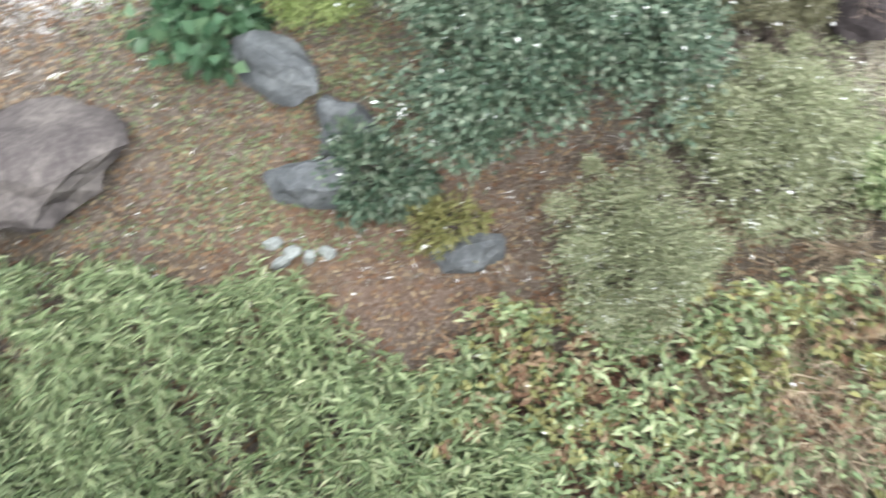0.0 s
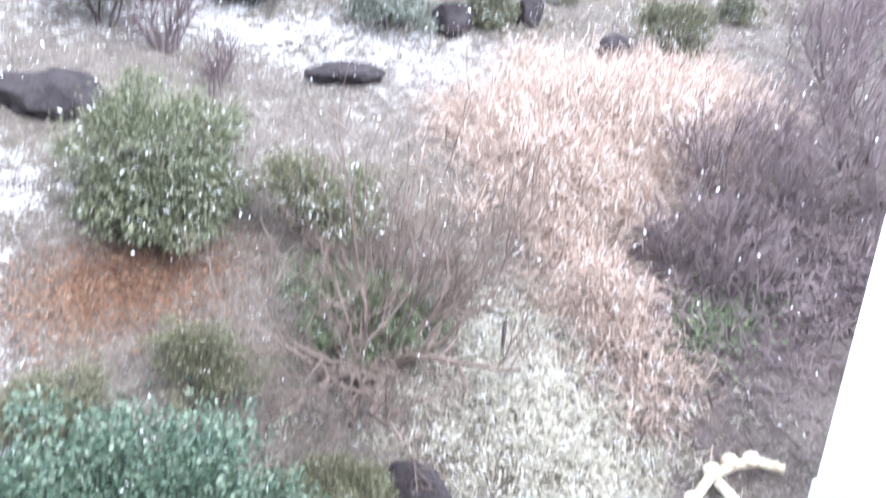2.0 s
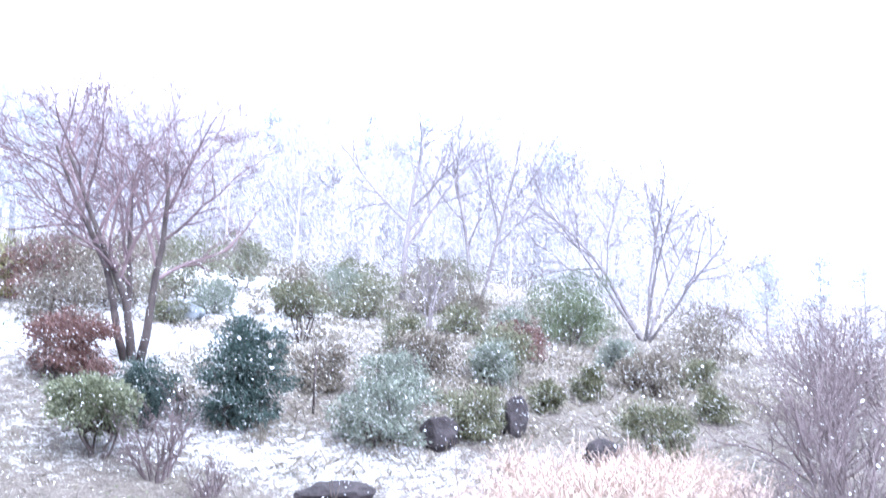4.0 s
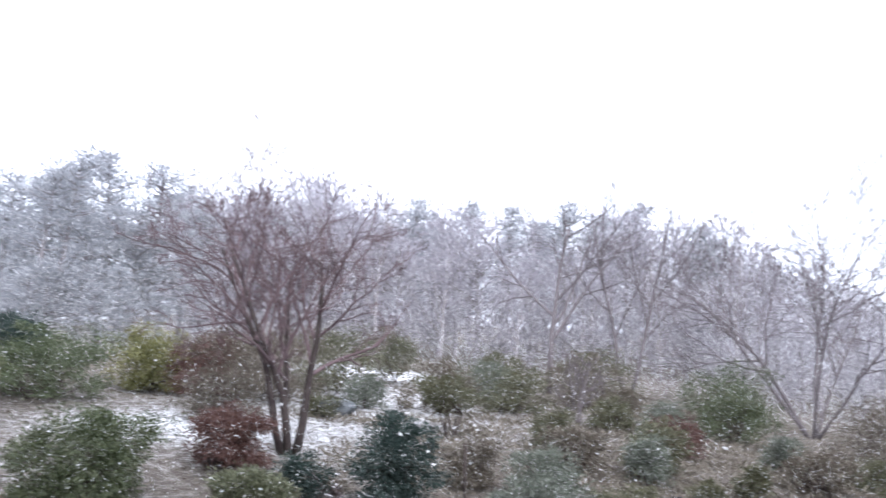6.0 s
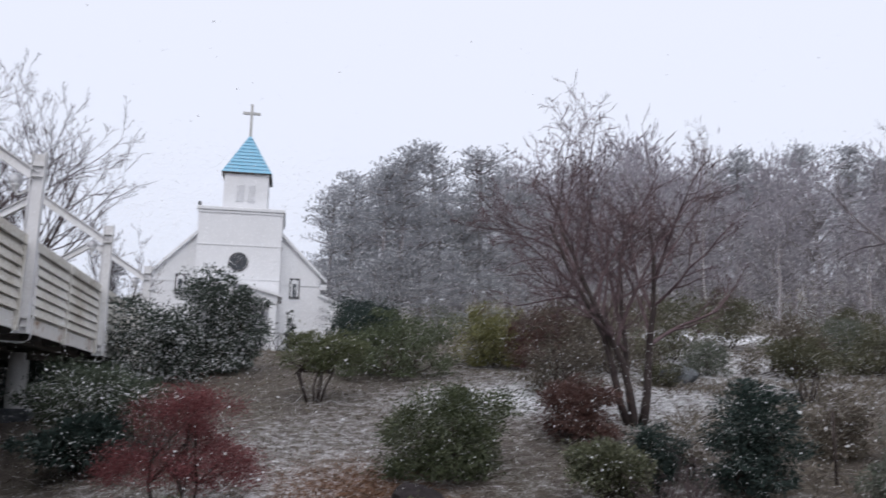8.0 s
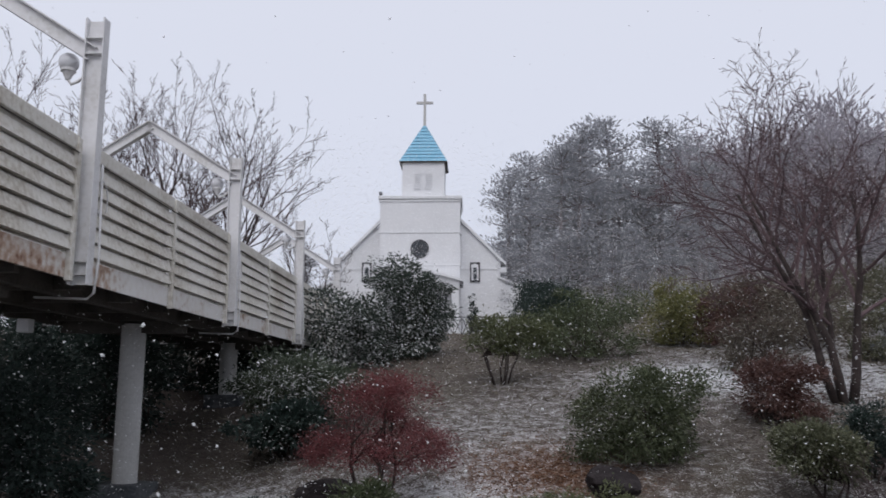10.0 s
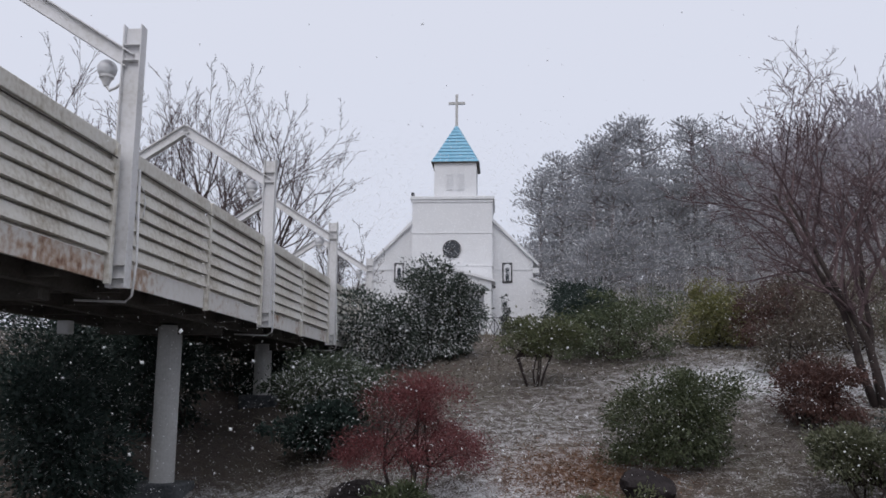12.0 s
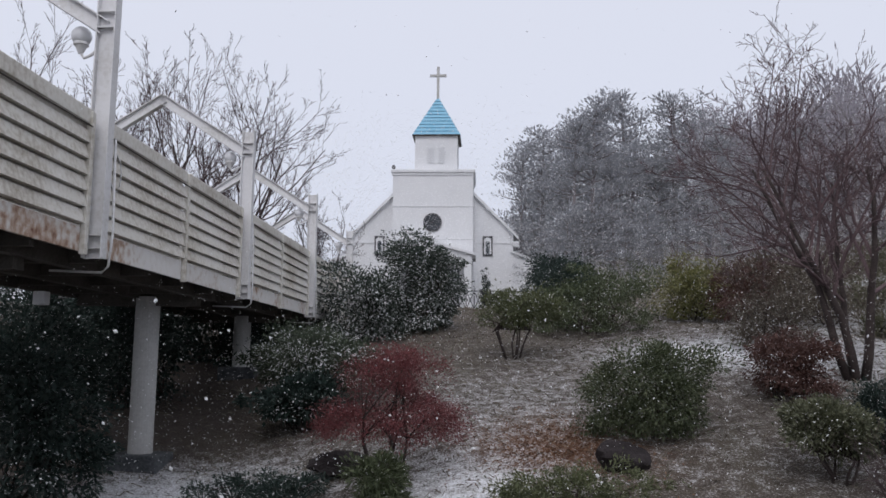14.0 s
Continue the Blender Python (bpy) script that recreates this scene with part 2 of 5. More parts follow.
def box(cx, cy, cz, sx, sy, sz, m=None, bevel=0.0):
    return add_box(bmesh.new(), cx, cy, cz, sx, sy, sz, m, bevel)


def prism(outline, y0, y1):
    """A closed outline in x and z, drawn out along y."""
    bm = bmesh.new()
    a = [bm.verts.new((x, y0, z)) for x, z in outline]
    b = [bm.verts.new((x, y1, z)) for x, z in outline]
    bm.faces.new(a)
    bm.faces.new(b[::-1])
    for i in range(len(a)):
        j = (i + 1) % len(a)
        bm.faces.new((a[j], a[i], b[i], b[j]))
    bmesh.ops.recalc_face_normals(bm, faces=bm.faces)
    return bm


class Tubes:
    """Tapered tubes along lines, gathered into one mesh."""
    def __init__(self):
        self.v, self.f = [], []

    def add(self, pts, radii, sides=5, cap=True):
        base = len(self.v)
        n = len(pts)
        for i, p in enumerate(pts):
            a, b = pts[max(0, i - 1)], pts[min(n - 1, i + 1)]
            d = (b - a).normalized()
            s = d.cross(Vector((0.31, 0.87, 0.38)) if abs(d.z) > 0.8 else Vector((0, 0, 1))).normalized()
            u = s.cross(d)
            for k in range(sides):
                w = 2 * math.pi * k / sides
                self.v.append(p + (s * math.cos(w) + u * math.sin(w)) * radii[i])
        for i in range(n - 1):
            for k in range(sides):
                q = (k + 1) % sides
                self.f.append((base + i * sides + k, base + i * sides + q, base + (i + 1) * sides + q, base + (i + 1) * sides + k))
        if cap:
            self.f.append(tuple(base + (n - 1) * sides + k for k in range(sides)))
            self.f.append(tuple(base + k for k in reversed(range(sides))))


def tube(name, pts, radius, mat, parent=None, sides=10, label=""):
    t = Tubes()
    pts = [Vector(p) for p in pts]
    t.add(pts, [radius] * len(pts), sides)
    return link(name, t.v, t.f, mat, parent, label, smooth=True)


def unit(a):
    return a / np.maximum(np.linalg.norm(a, axis=1, keepdims=True), 1e-6)


def leaves(name, P, D, L, W, mat, parent=None, rng=None, fold=0.2, droop=0.0, flat=0.7, label=""):
    """A leaf of two folded halves at each point P along D."""
    n = len(P)
    L = (np.full(n, L) * rng.uniform(0.6, 1.25, n))[:, None]
    W = (np.full(n, W) * rng.uniform(0.7, 1.2, n))[:, None]
    S = unit(np.cross(D, np.array([0, 0, 1.0]) + rng.normal(0, flat, (n, 3))))
    N = np.cross(S, D)
    V = np.empty((n, 4, 3))
    V[:, 0] = P
    V[:, 1] = P + D * L * 0.5 + S * W * 0.5 + N * W * fold
    V[:, 2] = P + D * L
    V[:, 2, 2] -= droop * L[:, 0]
    V[:, 3] = P + D * L * 0.5 - S * W * 0.5 + N * W * fold
    base = np.arange(n)[:, None] * 4
    F = np.concatenate([base + [0, 1, 2], base + [0, 2, 3]], axis=1).reshape(-1, 3)
    return tri_mesh(name, V.reshape(-1, 3), F, mat, parent, label)


def blades(name, P, D, L, W, mat, parent=None, rng=None, droop=0.5, label=""):
    """Arching blades of grass: two lengths, narrow and bent."""
    n = len(P)
    L = (np.full(n, L) * rng.uniform(0.5, 1.3, n))[:, None]
    S = unit(np.cross(D, rng.normal(0, 1, (n, 3)))) * (W * rng.uniform(0.6, 1.3, n))[:, None] * 0.5
    out = np.array(D)
    out[:, 2] *= 0.2
    V = np.empty((n, 5, 3))
    V[:, 0], V[:, 1] = P - S, P + S
    midp = P + D * L * 0.6
    V[:, 2], V[:, 3] = midp - S * 0.8, midp + S * 0.8
    V[:, 4] = midp + (D * (1 - droop) + out * droop) * L * 0.4
    V[:, 4, 2] -= (droop * L * 0.3)[:, 0]
    base = np.arange(n)[:, None] * 5
    F = np.concatenate([base + [0, 1, 3], base + [0, 3, 2], base + [2, 3, 4]], axis=1).reshape(-1, 3)
    return tri_mesh(name, V.reshape(-1, 3), F, mat, parent, label)


def tri_mesh(name, V, F, mat, parent=None, label=""):
    me = bpy.data.meshes.new(name)
    me.vertices.add(len(V))
    me.vertices.foreach_set("co", np.ascontiguousarray(V, dtype=np.float32).ravel())
    me.loops.add(len(F) * 3)
    me.loops.foreach_set("vertex_index", np.ascontiguousarray(F, dtype=np.int32).ravel())
    me.polygons.add(len(F))
    me.polygons.foreach_set("loop_start", np.arange(0, len(F) * 3, 3, dtype=np.int32))
    me.update(calc_edges=True)
    me.materials.append(mat)
    ob = new(name, me)
    if parent:
        ob.parent = parent
    return tagged(ob, label)


# ---------------------------------------------------------------- ground
RADII = [0, 2.5, 4, 6, 8, 10, 12, 16, 22, 30, 40, 60, 90, 160]
BEARINGS = [-55, -30, -10, 12, 35]
RISE = [[-5.2, -5.1, -4.6, -3.6, -2.5, -1.8, -1.2, -.6, -.1, .4, 1, 2.5, 6, 12],
        [-5.2, -5.1, -4.6, -3.6, -2.3, -1.5, -.9, .1, 1.2, 2.4, 3.6, 7, 12, 24],
        [-5.2, -5.1, -4.6, -3.6, -2.3, -1.45, -.8, .3, 1.5, 3.0, 4.8, 7.5, 13, 26],
        [-5.2, -5.1, -4.6, -3.6, -2.3, -1.5, -.8, .2, 1.4, 2.3, 2.75, 3.2, 8, 18],
        [-5.2, -5.1, -4.6, -3.8, -2.95, -2.35, -1.85, -.8, .4, 1.7, 2.6, 4, 6, 10]]


def ground_z(x, y):
    """Height of the hillside at plan points (arrays)."""
    x, y = np.atleast_1d(np.asarray(x, float)), np.atleast_1d(np.asarray(y, float))
    r, b = np.hypot(x, y), -np.degrees(np.arctan2(x, y))
    z = 0
    for k in (0.93, 1.0, 1.07):
        cols = np.array([np.interp(r * k, RADII, c) for c in RISE])
        bb = np.clip(b, -55, 35)
        i = np.clip(np.searchsorted(BEARINGS, bb) - 1, 0, 3)
        lo, hi = np.array(BEARINGS)[i], np.array(BEARINGS)[i + 1]
        f = (bb - lo) / (hi - lo)
        f = f * f * (3 - 2 * f)
        idx = np.arange(len(x))
        z = z + (cols[i, idx] * (1 - f) + cols[i + 1, idx] * f) / 3
    w = np.clip((np.abs(b) - 80) / 40, 0, 1)
    bumps = 0.05 * np.sin(x * 1.9 + 0.7 * np.sin(y * 1.3)) * np.sin(y * 1.6 + 1.1 * np.sin(x * 0.9)) * np.clip(r / 4, 0, 1)
    return Z0 + z * (1 - w) - 5.2 * w + bumps


def gz(x, y):
    return float(ground_z(x, y)[0])


def blob(x, y, cx, cy, sx, sy, turn=0.0):
    c, s = math.cos(radians(turn)), math.sin(radians(turn))
    dx, dy = x - cx, y - cy
    return np.exp(-(((dx * c + dy * s) / sx) ** 2 + ((-dx * s + dy * c) / sy) ** 2))


def snow_cover(x, y):
    """How much of the snow has settled, from 0 to 1."""
    s = 0.135 + 0 * x
    s = s + 0.30 * blob(x, y, -0.35, 6.9, 1.4, 2.6) + 0.22 * blob(x, y, 4.6, 10.4, 3.4, 1.4, -25) + 0.1 * blob(x, y, 3.9, 15.5, 1.6, 2.2)
    s = s + 0.38 * blob(x, y, 3.75, 4.6, 0.9, 1.6, -20) + 0.6 * blob(x, y, 9.3, 30, 4, 2.0) + 0.15 * blob(x, y, -2.6, 13, 2.4, 4) + 0.35 * blob(x, y, 0.8, 17.5, 2, 1.5)
    s = s + 0.2 * blob(x, y, -2.4, 10.6, 1.0, 0.9) + 0.1 * blob(x, y, -6.8, 10.6, 2.0, 1.0) + 0.06 * blob(x, y, 7.5, 14, 4.5, 4) + 0.25 * blob(x, y, 6, 22, 6, 6)
    s = s - 0.7 * blob(x, y, 0, 2.0, 4.5, 2.6) - 0.35 * blob(x, y, 2.4, 5.4, 1.2, 1.2) - 0.12 * blob(x, y, -9.5, 17, 2.0, 8, 11) + 0.36 * blob(x, y, -7.0, 10.2, 2.0, 2.0) + 0.40 * blob(x, y, -3.2, 5.6, 1.5, 1.3) + 0.1 * blob(x, y, -2.6, 10.3, 1.0, 0.7) - 0.5 * blob(x, y, 7, 3.5, 3, 2.5)
    s = s - 0.5 * blob(x, y, 8.5, 12.2, 3, 2.2) - 0.3 * blob(x, y, 1.0, 7.0, 1.2, 0.9) - 0.25 * blob(x, y, 1.5, 9.6, 1.5, 0.8)
    return np.clip(s, 0, 1)


def rust_cover(x, y):
    return np.clip(0.9 * blob(x, y, -1.7, 11.9, 1.1, 1.0) + 0.2 * blob(x, y, 1.2, 7.1, 0.9, 0.4) + 0.4 * blob(x, y, -0.6, 3.5, 1.2, 0.7), 0, 1)


def bare_soil_cover(x, y):
    """Bare brown earth in the hollow and below the bridge."""
    return np.clip(blob(x, y, 6.3, 4.3, 1.3, 0.9) + 0.6 * blob(x, y, -9.8, 16.5, 1.8, 6, 11), 0, 1)


def build_ground():
    rings = [0.0]
    step = 0.12
    while rings[-1] < 3000:
        rings.append(rings[-1] + step)
        if rings[-1] > 4:
            step = 0.026 * rings[-1]
    nb = 260
    ang = np.linspace(0, 2 * math.pi, nb, endpoint=False)
    X = np.concatenate([[0.0]] + [r * np.sin(ang) for r in rings[1:]])
    Y = np.concatenate([[0.0]] + [r * np.cos(ang) for r in rings[1:]])
    Z = ground_z(X, Y)
    V = np.stack([X, Y, Z], 1)
    F = []
    for k in range(nb):
        F.append((0, 1 + (k + 1) % nb, 1 + k))
    i = np.arange(len(rings) - 2)[:, None] * nb + 1
    k = np.arange(nb)[None]
    a, b = i + k, i + (k + 1) % nb
    c, d = a + nb, b + nb
    F = np.concatenate([np.array(F), np.stack([a, b, d], -1).reshape(-1, 3), np.stack([a, d, c], -1).reshape(-1, 3)])
    m = bpy.data.materials.new("hillside_soil")
    ob = tri_mesh("ground", V, F, m)
    ob.data.shade_smooth()
    for name, values in (("snow", snow_cover(X, Y)), ("rust", rust_cover(X, Y)), ("damp", bare_soil_cover(X, Y))):
        at = ob.data.attributes.new(name, "FLOAT", "POINT")
        at.data.foreach_set("value", values.astype(np.float32))
    m.use_nodes = True
    nt = m.node_tree
    bs = nt.nodes["Principled BSDF"]

    def noise_node(scale, detail=6.0, stretch=(1, 1, 1)):
        tc, n, mp = nt.nodes.new("ShaderNodeTexCoord"), nt.nodes.new("ShaderNodeTexNoise"), nt.nodes.new("ShaderNodeMapping")
        n.inputs["Scale"].default_value, n.inputs["Detail"].default_value, n.inputs["Roughness"].default_value = scale, detail, 0.65
        mp.inputs["Scale"].default_value = stretch
        nt.links.new(tc.outputs["Object"], mp.inputs[0])
        nt.links.new(mp.outputs[0], n.inputs[0])
        return n.outputs[0]

    def mixed(f, a, b):
        n = nt.nodes.new("ShaderNodeMix")
        n.data_type = "RGBA"
        nt.links.new(f, n.inputs["Factor"])
        for s, key in ((a, "A"), (b, "B")):
            if isinstance(s, tuple):
                n.inputs[key].default_value = (*s, 1)
            else:
                nt.links.new(s, n.inputs[key])
        return n.outputs["Result"]

    def ranged(v, lo, hi):
        n = nt.nodes.new("ShaderNodeMapRange")
        n.inputs["From Min"].default_value, n.inputs["From Max"].default_value = lo, hi
        nt.links.new(v, n.inputs["Value"])
        return n.outputs[0]

    def attr(name):
        n = nt.nodes.new("ShaderNodeAttribute")
        n.attribute_name = name
        return n.outputs["Fac"]

    big, small, fine = noise_node(0.9), noise_node(5.5, 7.0, (0.9, 1.15, 1)), noise_node(38)
    soil = mixed(ranged(small, 0.35, 0.65), (0.04, 0.032, 0.027), (0.10, 0.083, 0.07))
    soil = mixed(ranged(fine, 0.5, 0.62), soil, (0.17, 0.147, 0.125))
    soil = mixed(ranged(big, 0.5, 0.7), soil, (0.075, 0.064, 0.045))
    soil = mixed(attr("rust"), soil, (0.17, 0.085, 0.05))
    soil = mixed(attr("damp"), soil, (0.085, 0.065, 0.06))
    add = nt.nodes.new("ShaderNodeMath")
    add.operation = "MULTIPLY_ADD"
    add.inputs[1].default_value = 0.62
    nt.links.new(small, add.inputs[0])
    sub = nt.nodes.new("ShaderNodeMath")
    sub.operation = "MULTIPLY"
    sub.inputs[1].default_value = 0.85
    nt.links.new(fine, sub.inputs[0])
    nt.links.new(sub.outputs[0], add.inputs[2])
    tot = nt.nodes.new("ShaderNodeMath")
    tot.operation = "ADD"
    nt.links.new(add.outputs[0], tot.inputs[0])
    nt.links.new(attr("snow"), tot.inputs[1])
    snowy = ranged(tot.outputs[0], 0.97, 1.31)
    nt.links.new(mixed(snowy, soil, (0.80, 0.82, 0.86)), bs.inputs["Base Color"])
    bs.inputs["Roughness"].default_value = 0.95
    bp = nt.nodes.new("ShaderNodeBump")
    bp.inputs["Strength"].default_value, bp.inputs["Distance"].default_value = 0.8, 0.05
    nt.links.new(tot.outputs[0], bp.inputs["Height"])
    nt.links.new(bp.outputs[0], bs.inputs["Normal"])
    return tagged(ob, "brown grassy hillside with litter and thin patchy snow", "ground", kind="structure")


build_ground()


# ---------------------------------------------------------------- house that the camera stands at
def build_house():
    part("wall_south", box(0, -3.6, 3.0, 40, 0.3, 6.2), WHITE)
    tagged(bpy.data.objects["wall_south"], "plain white rendered wall of the house", "wall", kind="structure")
    post = thing("pillar", pose(5.40, 2.73, 0, 0, 0, 0), "square white painted pillar standing on the bank", "pillar")
    zb = gz(5.40, 2.73) - 0.3
    part("shaft", box(0, 0, zb + 5, 0.46, 0.46, 10, bevel=0.015), WHITE, post)
    part("joint_band", box(0, 0, 5.1, 0.468, 0.468, 0.012), TRIM, post)
    part("plinth", box(0, 0, zb + 0.35, 0.5, 0.5, 0.5, bevel=0.02), CONCRETE, post)
    drain = thing("drain_pipe", pose(0, 0, 0), "dirty white plastic drain pipes lying on the bank", "pipe")
    def h(x, y, up=0.12):
        return (x, y, gz(x, y) + up)
    tube("long_pipe", [h(4.58, 3.50), h(4.57, 3.0), h(4.62, 2.3), h(4.7, 1.5)], 0.04, DIRTYPIPE, drain, label="long white pipe with yellowed stains")
    tube("cross_pipe", [h(4.58, 3.50), h(4.80, 3.56), h(5.0, 3.52), h(5.14, 3.42), h(5.24, 3.26)], 0.04, DIRTYPIPE, drain)
    tube("short_pipe", [h(4.82, 3.5), h(4.82, 3.1), h(4.84, 2.75), h(4.85, 2.2)], 0.04, DIRTYPIPE, drain)
    for x, y in ((4.58, 3.50), (4.83, 3.58), (4.97, 3.55), (5.1, 3.46)):
        bm = bmesh.new()
        bmesh.ops.create_icosphere(bm, subdivisions=2, radius=0.068, matrix=Matrix.Translation(h(x, y, 0.14)) @ Matrix.Diagonal((1.1, 1, 0.9, 1)))
        part("elbow", bm, DIRTYPIPE, drain, smooth=True)


build_house()

# ---------------------------------------------------------------- footbridge to the chapel
BRIDGE = Matrix.Translation((-0.3685, -0.1485, 0)) @ Matrix.Rotation(radians(11.16), 4, "Z")   # y along the bridge
NEAR, FAR, DECK = -3.97, -6.85, 6.93
POSTS = [-2.3, 3.0, 8.3, 13.6, 18.9, 24.2]


def h_profile(bm, cx, cy, z0, z1, w=0.14, d=0.2, m=None):
    """An upright H beam, flanges facing across the bridge."""
    h, zc = z1 - z0, (z0 + z1) / 2
    add_box(bm, cx - d / 2 + 0.006, cy, zc, 0.012, w, h, m)
    add_box(bm, cx + d / 2 - 0.006, cy, zc, 0.012, w, h, m)
    add_box(bm, cx, cy, zc - 0.01, d - 0.025, 0.010, h - 0.02, m)
    return bm


def build_bridge():
    b = thing("footbridge", BRIDGE, "white steel footbridge with slatted rails and rust stains", "footbridge")
    y0, y1, mid = -2.3, 27.5, (NEAR + FAR) / 2
    part("deck", box(mid, (y0 + y1) / 2, DECK - 0.1, abs(FAR - NEAR) - 0.1, y1 - y0, 0.14), UNDER, b, "dark brown deck seen from below")
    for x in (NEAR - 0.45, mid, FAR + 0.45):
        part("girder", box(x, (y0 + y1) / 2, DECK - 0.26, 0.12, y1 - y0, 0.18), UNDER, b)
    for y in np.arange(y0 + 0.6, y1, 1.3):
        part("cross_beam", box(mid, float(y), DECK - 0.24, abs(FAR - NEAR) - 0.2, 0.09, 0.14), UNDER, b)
    for side, x in ((1, NEAR), (-1, FAR)):
        ends = POSTS + [27.5]
        for i in range(len(ends) - 1):
            a, c = ends[i] + 0.13, ends[i + 1] - 0.13
            part("fascia", box(x - side * 0.02, (a + c) / 2, 6.79, 0.03, c - a, 0.24, bevel=0.004), RUSTY, b, "edge plate streaked with rust")
            half = (a + c) / 2
            for s, e in ((a, half - 0.05), (half + 0.05, c)):
                ym, ln = (s + e) / 2, e - s
                for k in range(6):
                    zc = 7.01 + k * 0.162
                    bm = prism([(-side * 0.01, -0.066), (side * 0.040, -0.062), (side * 0.034, -0.03), (side * 0.004, 0.074), (-side * 0.02, 0.074), (-side * 0.02, -0.066)], -ln / 2, ln / 2)
                    bmesh.ops.translate(bm, verts=bm.verts, vec=(x, ym, zc))
                    part("slat", bm, SLAT, b)
                part("top_rail", box(x - side * 0.01, ym, 8.03, 0.08, ln, 0.15, bevel=0.008), SLAT, b)
                part("groove_rail", box(x - side * 0.04, ym, 7.45, 0.01, ln, 1.04), SLAT, b)
            for ys in (a + 0.04, half, c - 0.04):
                part("stile", box(x + side * 0.02, ys, 7.36, 0.06, 0.075, 1.44, bevel=0.006), SLAT, b)
    for y in POSTS:
        for side, x in ((1, NEAR), (-1, FAR)):
            bm = h_profile(bmesh.new(), x + side * 0.05, y, 6.62, 9.42)
            for z in (6.72, 6.85, 9.03, 9.2):
                add_box(bm, x + side * 0.05, y, z, 0.174, 0.132, 0.012)
            part("post", bm, STEEL, b, "white H-section steel post")
        peak, eave = 9.97, 9.05
        for side, x in ((1, NEAR + 0.0), (-1, FAR - 0.0)):
            run, rise = abs(x - mid), peak - eave
            ln = math.hypot(run, rise)
            tilt = math.atan2(rise, run) * (1 if side > 0 else -1)
            m = Matrix.Translation(((x + mid) / 2, y, (peak + eave) / 2)) @ Matrix.Rotation(tilt, 4, "Y")
            bm = bmesh.new()
            add_box(bm, 0, 0, 0.075, ln + 0.06, 0.12, 0.014, m)
            add_box(bm, 0, 0, -0.075, ln + 0.06, 0.12, 0.014, m)
            add_box(bm, 0, 0, 0, ln + 0.06, 0.014, 0.14, m)
            part("rafter", bm, STEEL, b)
    for y in (2.7, 7.9, 13.08, 18.3, 23.5):
        cx = -5.26
        p = BRIDGE @ Vector((cx, y, 0))
        zg = gz(p.x, p.y)
        bm = bmesh.new()
        bmesh.ops.create_cone(bm, cap_ends=True, segments=28, radius1=0.185, radius2=0.185, depth=6.6 - zg + 0.4, matrix=Matrix.Translation((cx, y, (6.6 + zg - 0.4) / 2)))
        col = part("column", bm, CONCRETE, b, "round painted concrete column", smooth=False)
        part("footing", box(cx, y, zg - 0.02, 0.8, 0.72, 0.36, bevel=0.03), ROCK, col, "rough concrete footing")
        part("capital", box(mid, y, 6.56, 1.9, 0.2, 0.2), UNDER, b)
    for y in (8.3, 13.6, 18.9):
        t = [(NEAR - 0.5, y + 0.2, 6.52), (NEAR + 0.05, y + 0.2, 6.50), (NEAR + 0.16, y + 0.1, 6.55), (NEAR + 0.16, y + 0.16, 6.9), (NEAR + 0.12, y + 0.18, 7.9)]
        tube("conduit", t, 0.014, STEEL, b, sides=6)
        loop = [(NEAR + 0.1, y + 0.28 + 0.13 * math.sin(q * 0.7), 7.55 + 0.2 * math.cos(q * 0.7)) for q in range(7)]
        tube("cable", loop, 0.008, STEEL, b, sides=5)
    for y0c, y1c in ((3.2, 8.1), (8.5, 13.4), (13.8, 18.7)):
        tube("cable", [(NEAR + 0.05, y0c + (y1c - y0c) * q / 8, 7.925 - 0.018 * math.sin(math.pi * q / 8)) for q in range(9)], 0.009, UNDER, b, sides=5, label="dark cable strung below the top rail")
    for y in (11.0, 14.6):
        part("junction_box", box(NEAR - 1.9, y, 6.42, 0.16, 0.16, 0.18, bevel=0.015), TRIM, b)
    # globe lamps on short arms at the posts
    for y in (8.3, 13.6, 18.9, 24.2):
        lamp = thing("globe_lamp", BRIDGE @ Matrix.Translation((NEAR - 0.02, y + 0.12, 8.8)), "white globe lamp on a bracket at the bridge post", "lamp", "lamps along the footbridge")
        bm = bmesh.new()
        bmesh.ops.create_uvsphere(bm, u_segments=20, v_segments=12, radius=0.105, matrix=Matrix.Translation((-0.27, 0, 0.2)))
        part("globe", bm, GLOBE, lamp, smooth=True)
        bm = bmesh.new()
        bmesh.ops.create_cone(bm, cap_ends=True, segments=16, radius1=0.025, radius2=0.07, depth=0.1, matrix=Matrix.Translation((-0.27, 0, 0.06)))
        bmesh.ops.create_cone(bm, cap_ends=True, segments=16, radius1=0.078, radius2=0.078, depth=0.03, matrix=Matrix.Translation((-0.27, 0, 0.115)))
        part("collar", bm, STEEL, lamp)
        tube("arm", [(0, 0, 0.0), (-0.08, 0, 0.06), (-0.16, 0, -0.01), (-0.23, 0, -0.04), (-0.27, 0, 0.02)], 0.016, STEEL, lamp, sides=6)
        bm = bmesh.new()
        bmesh.ops.create_cone(bm, cap_ends=True, segments=14, radius1=0.05, radius2=0.05, depth=0.03, matrix=Matrix.Rotation(math.pi / 2, 4, "Y"))
        part("wall_plate", bm, STEEL, lamp)


build_bridge()


# ---------------------------------------------------------------- chapel
def arch(cx, z0, w, h, n=8):
    r = w / 2
    top = [(cx + r * math.cos(math.pi * k / n), z0 + h - r + r * math.sin(math.pi * k / n)) for k in range(n + 1)]
    return [(cx - r, z0), (cx + r, z0)] + top


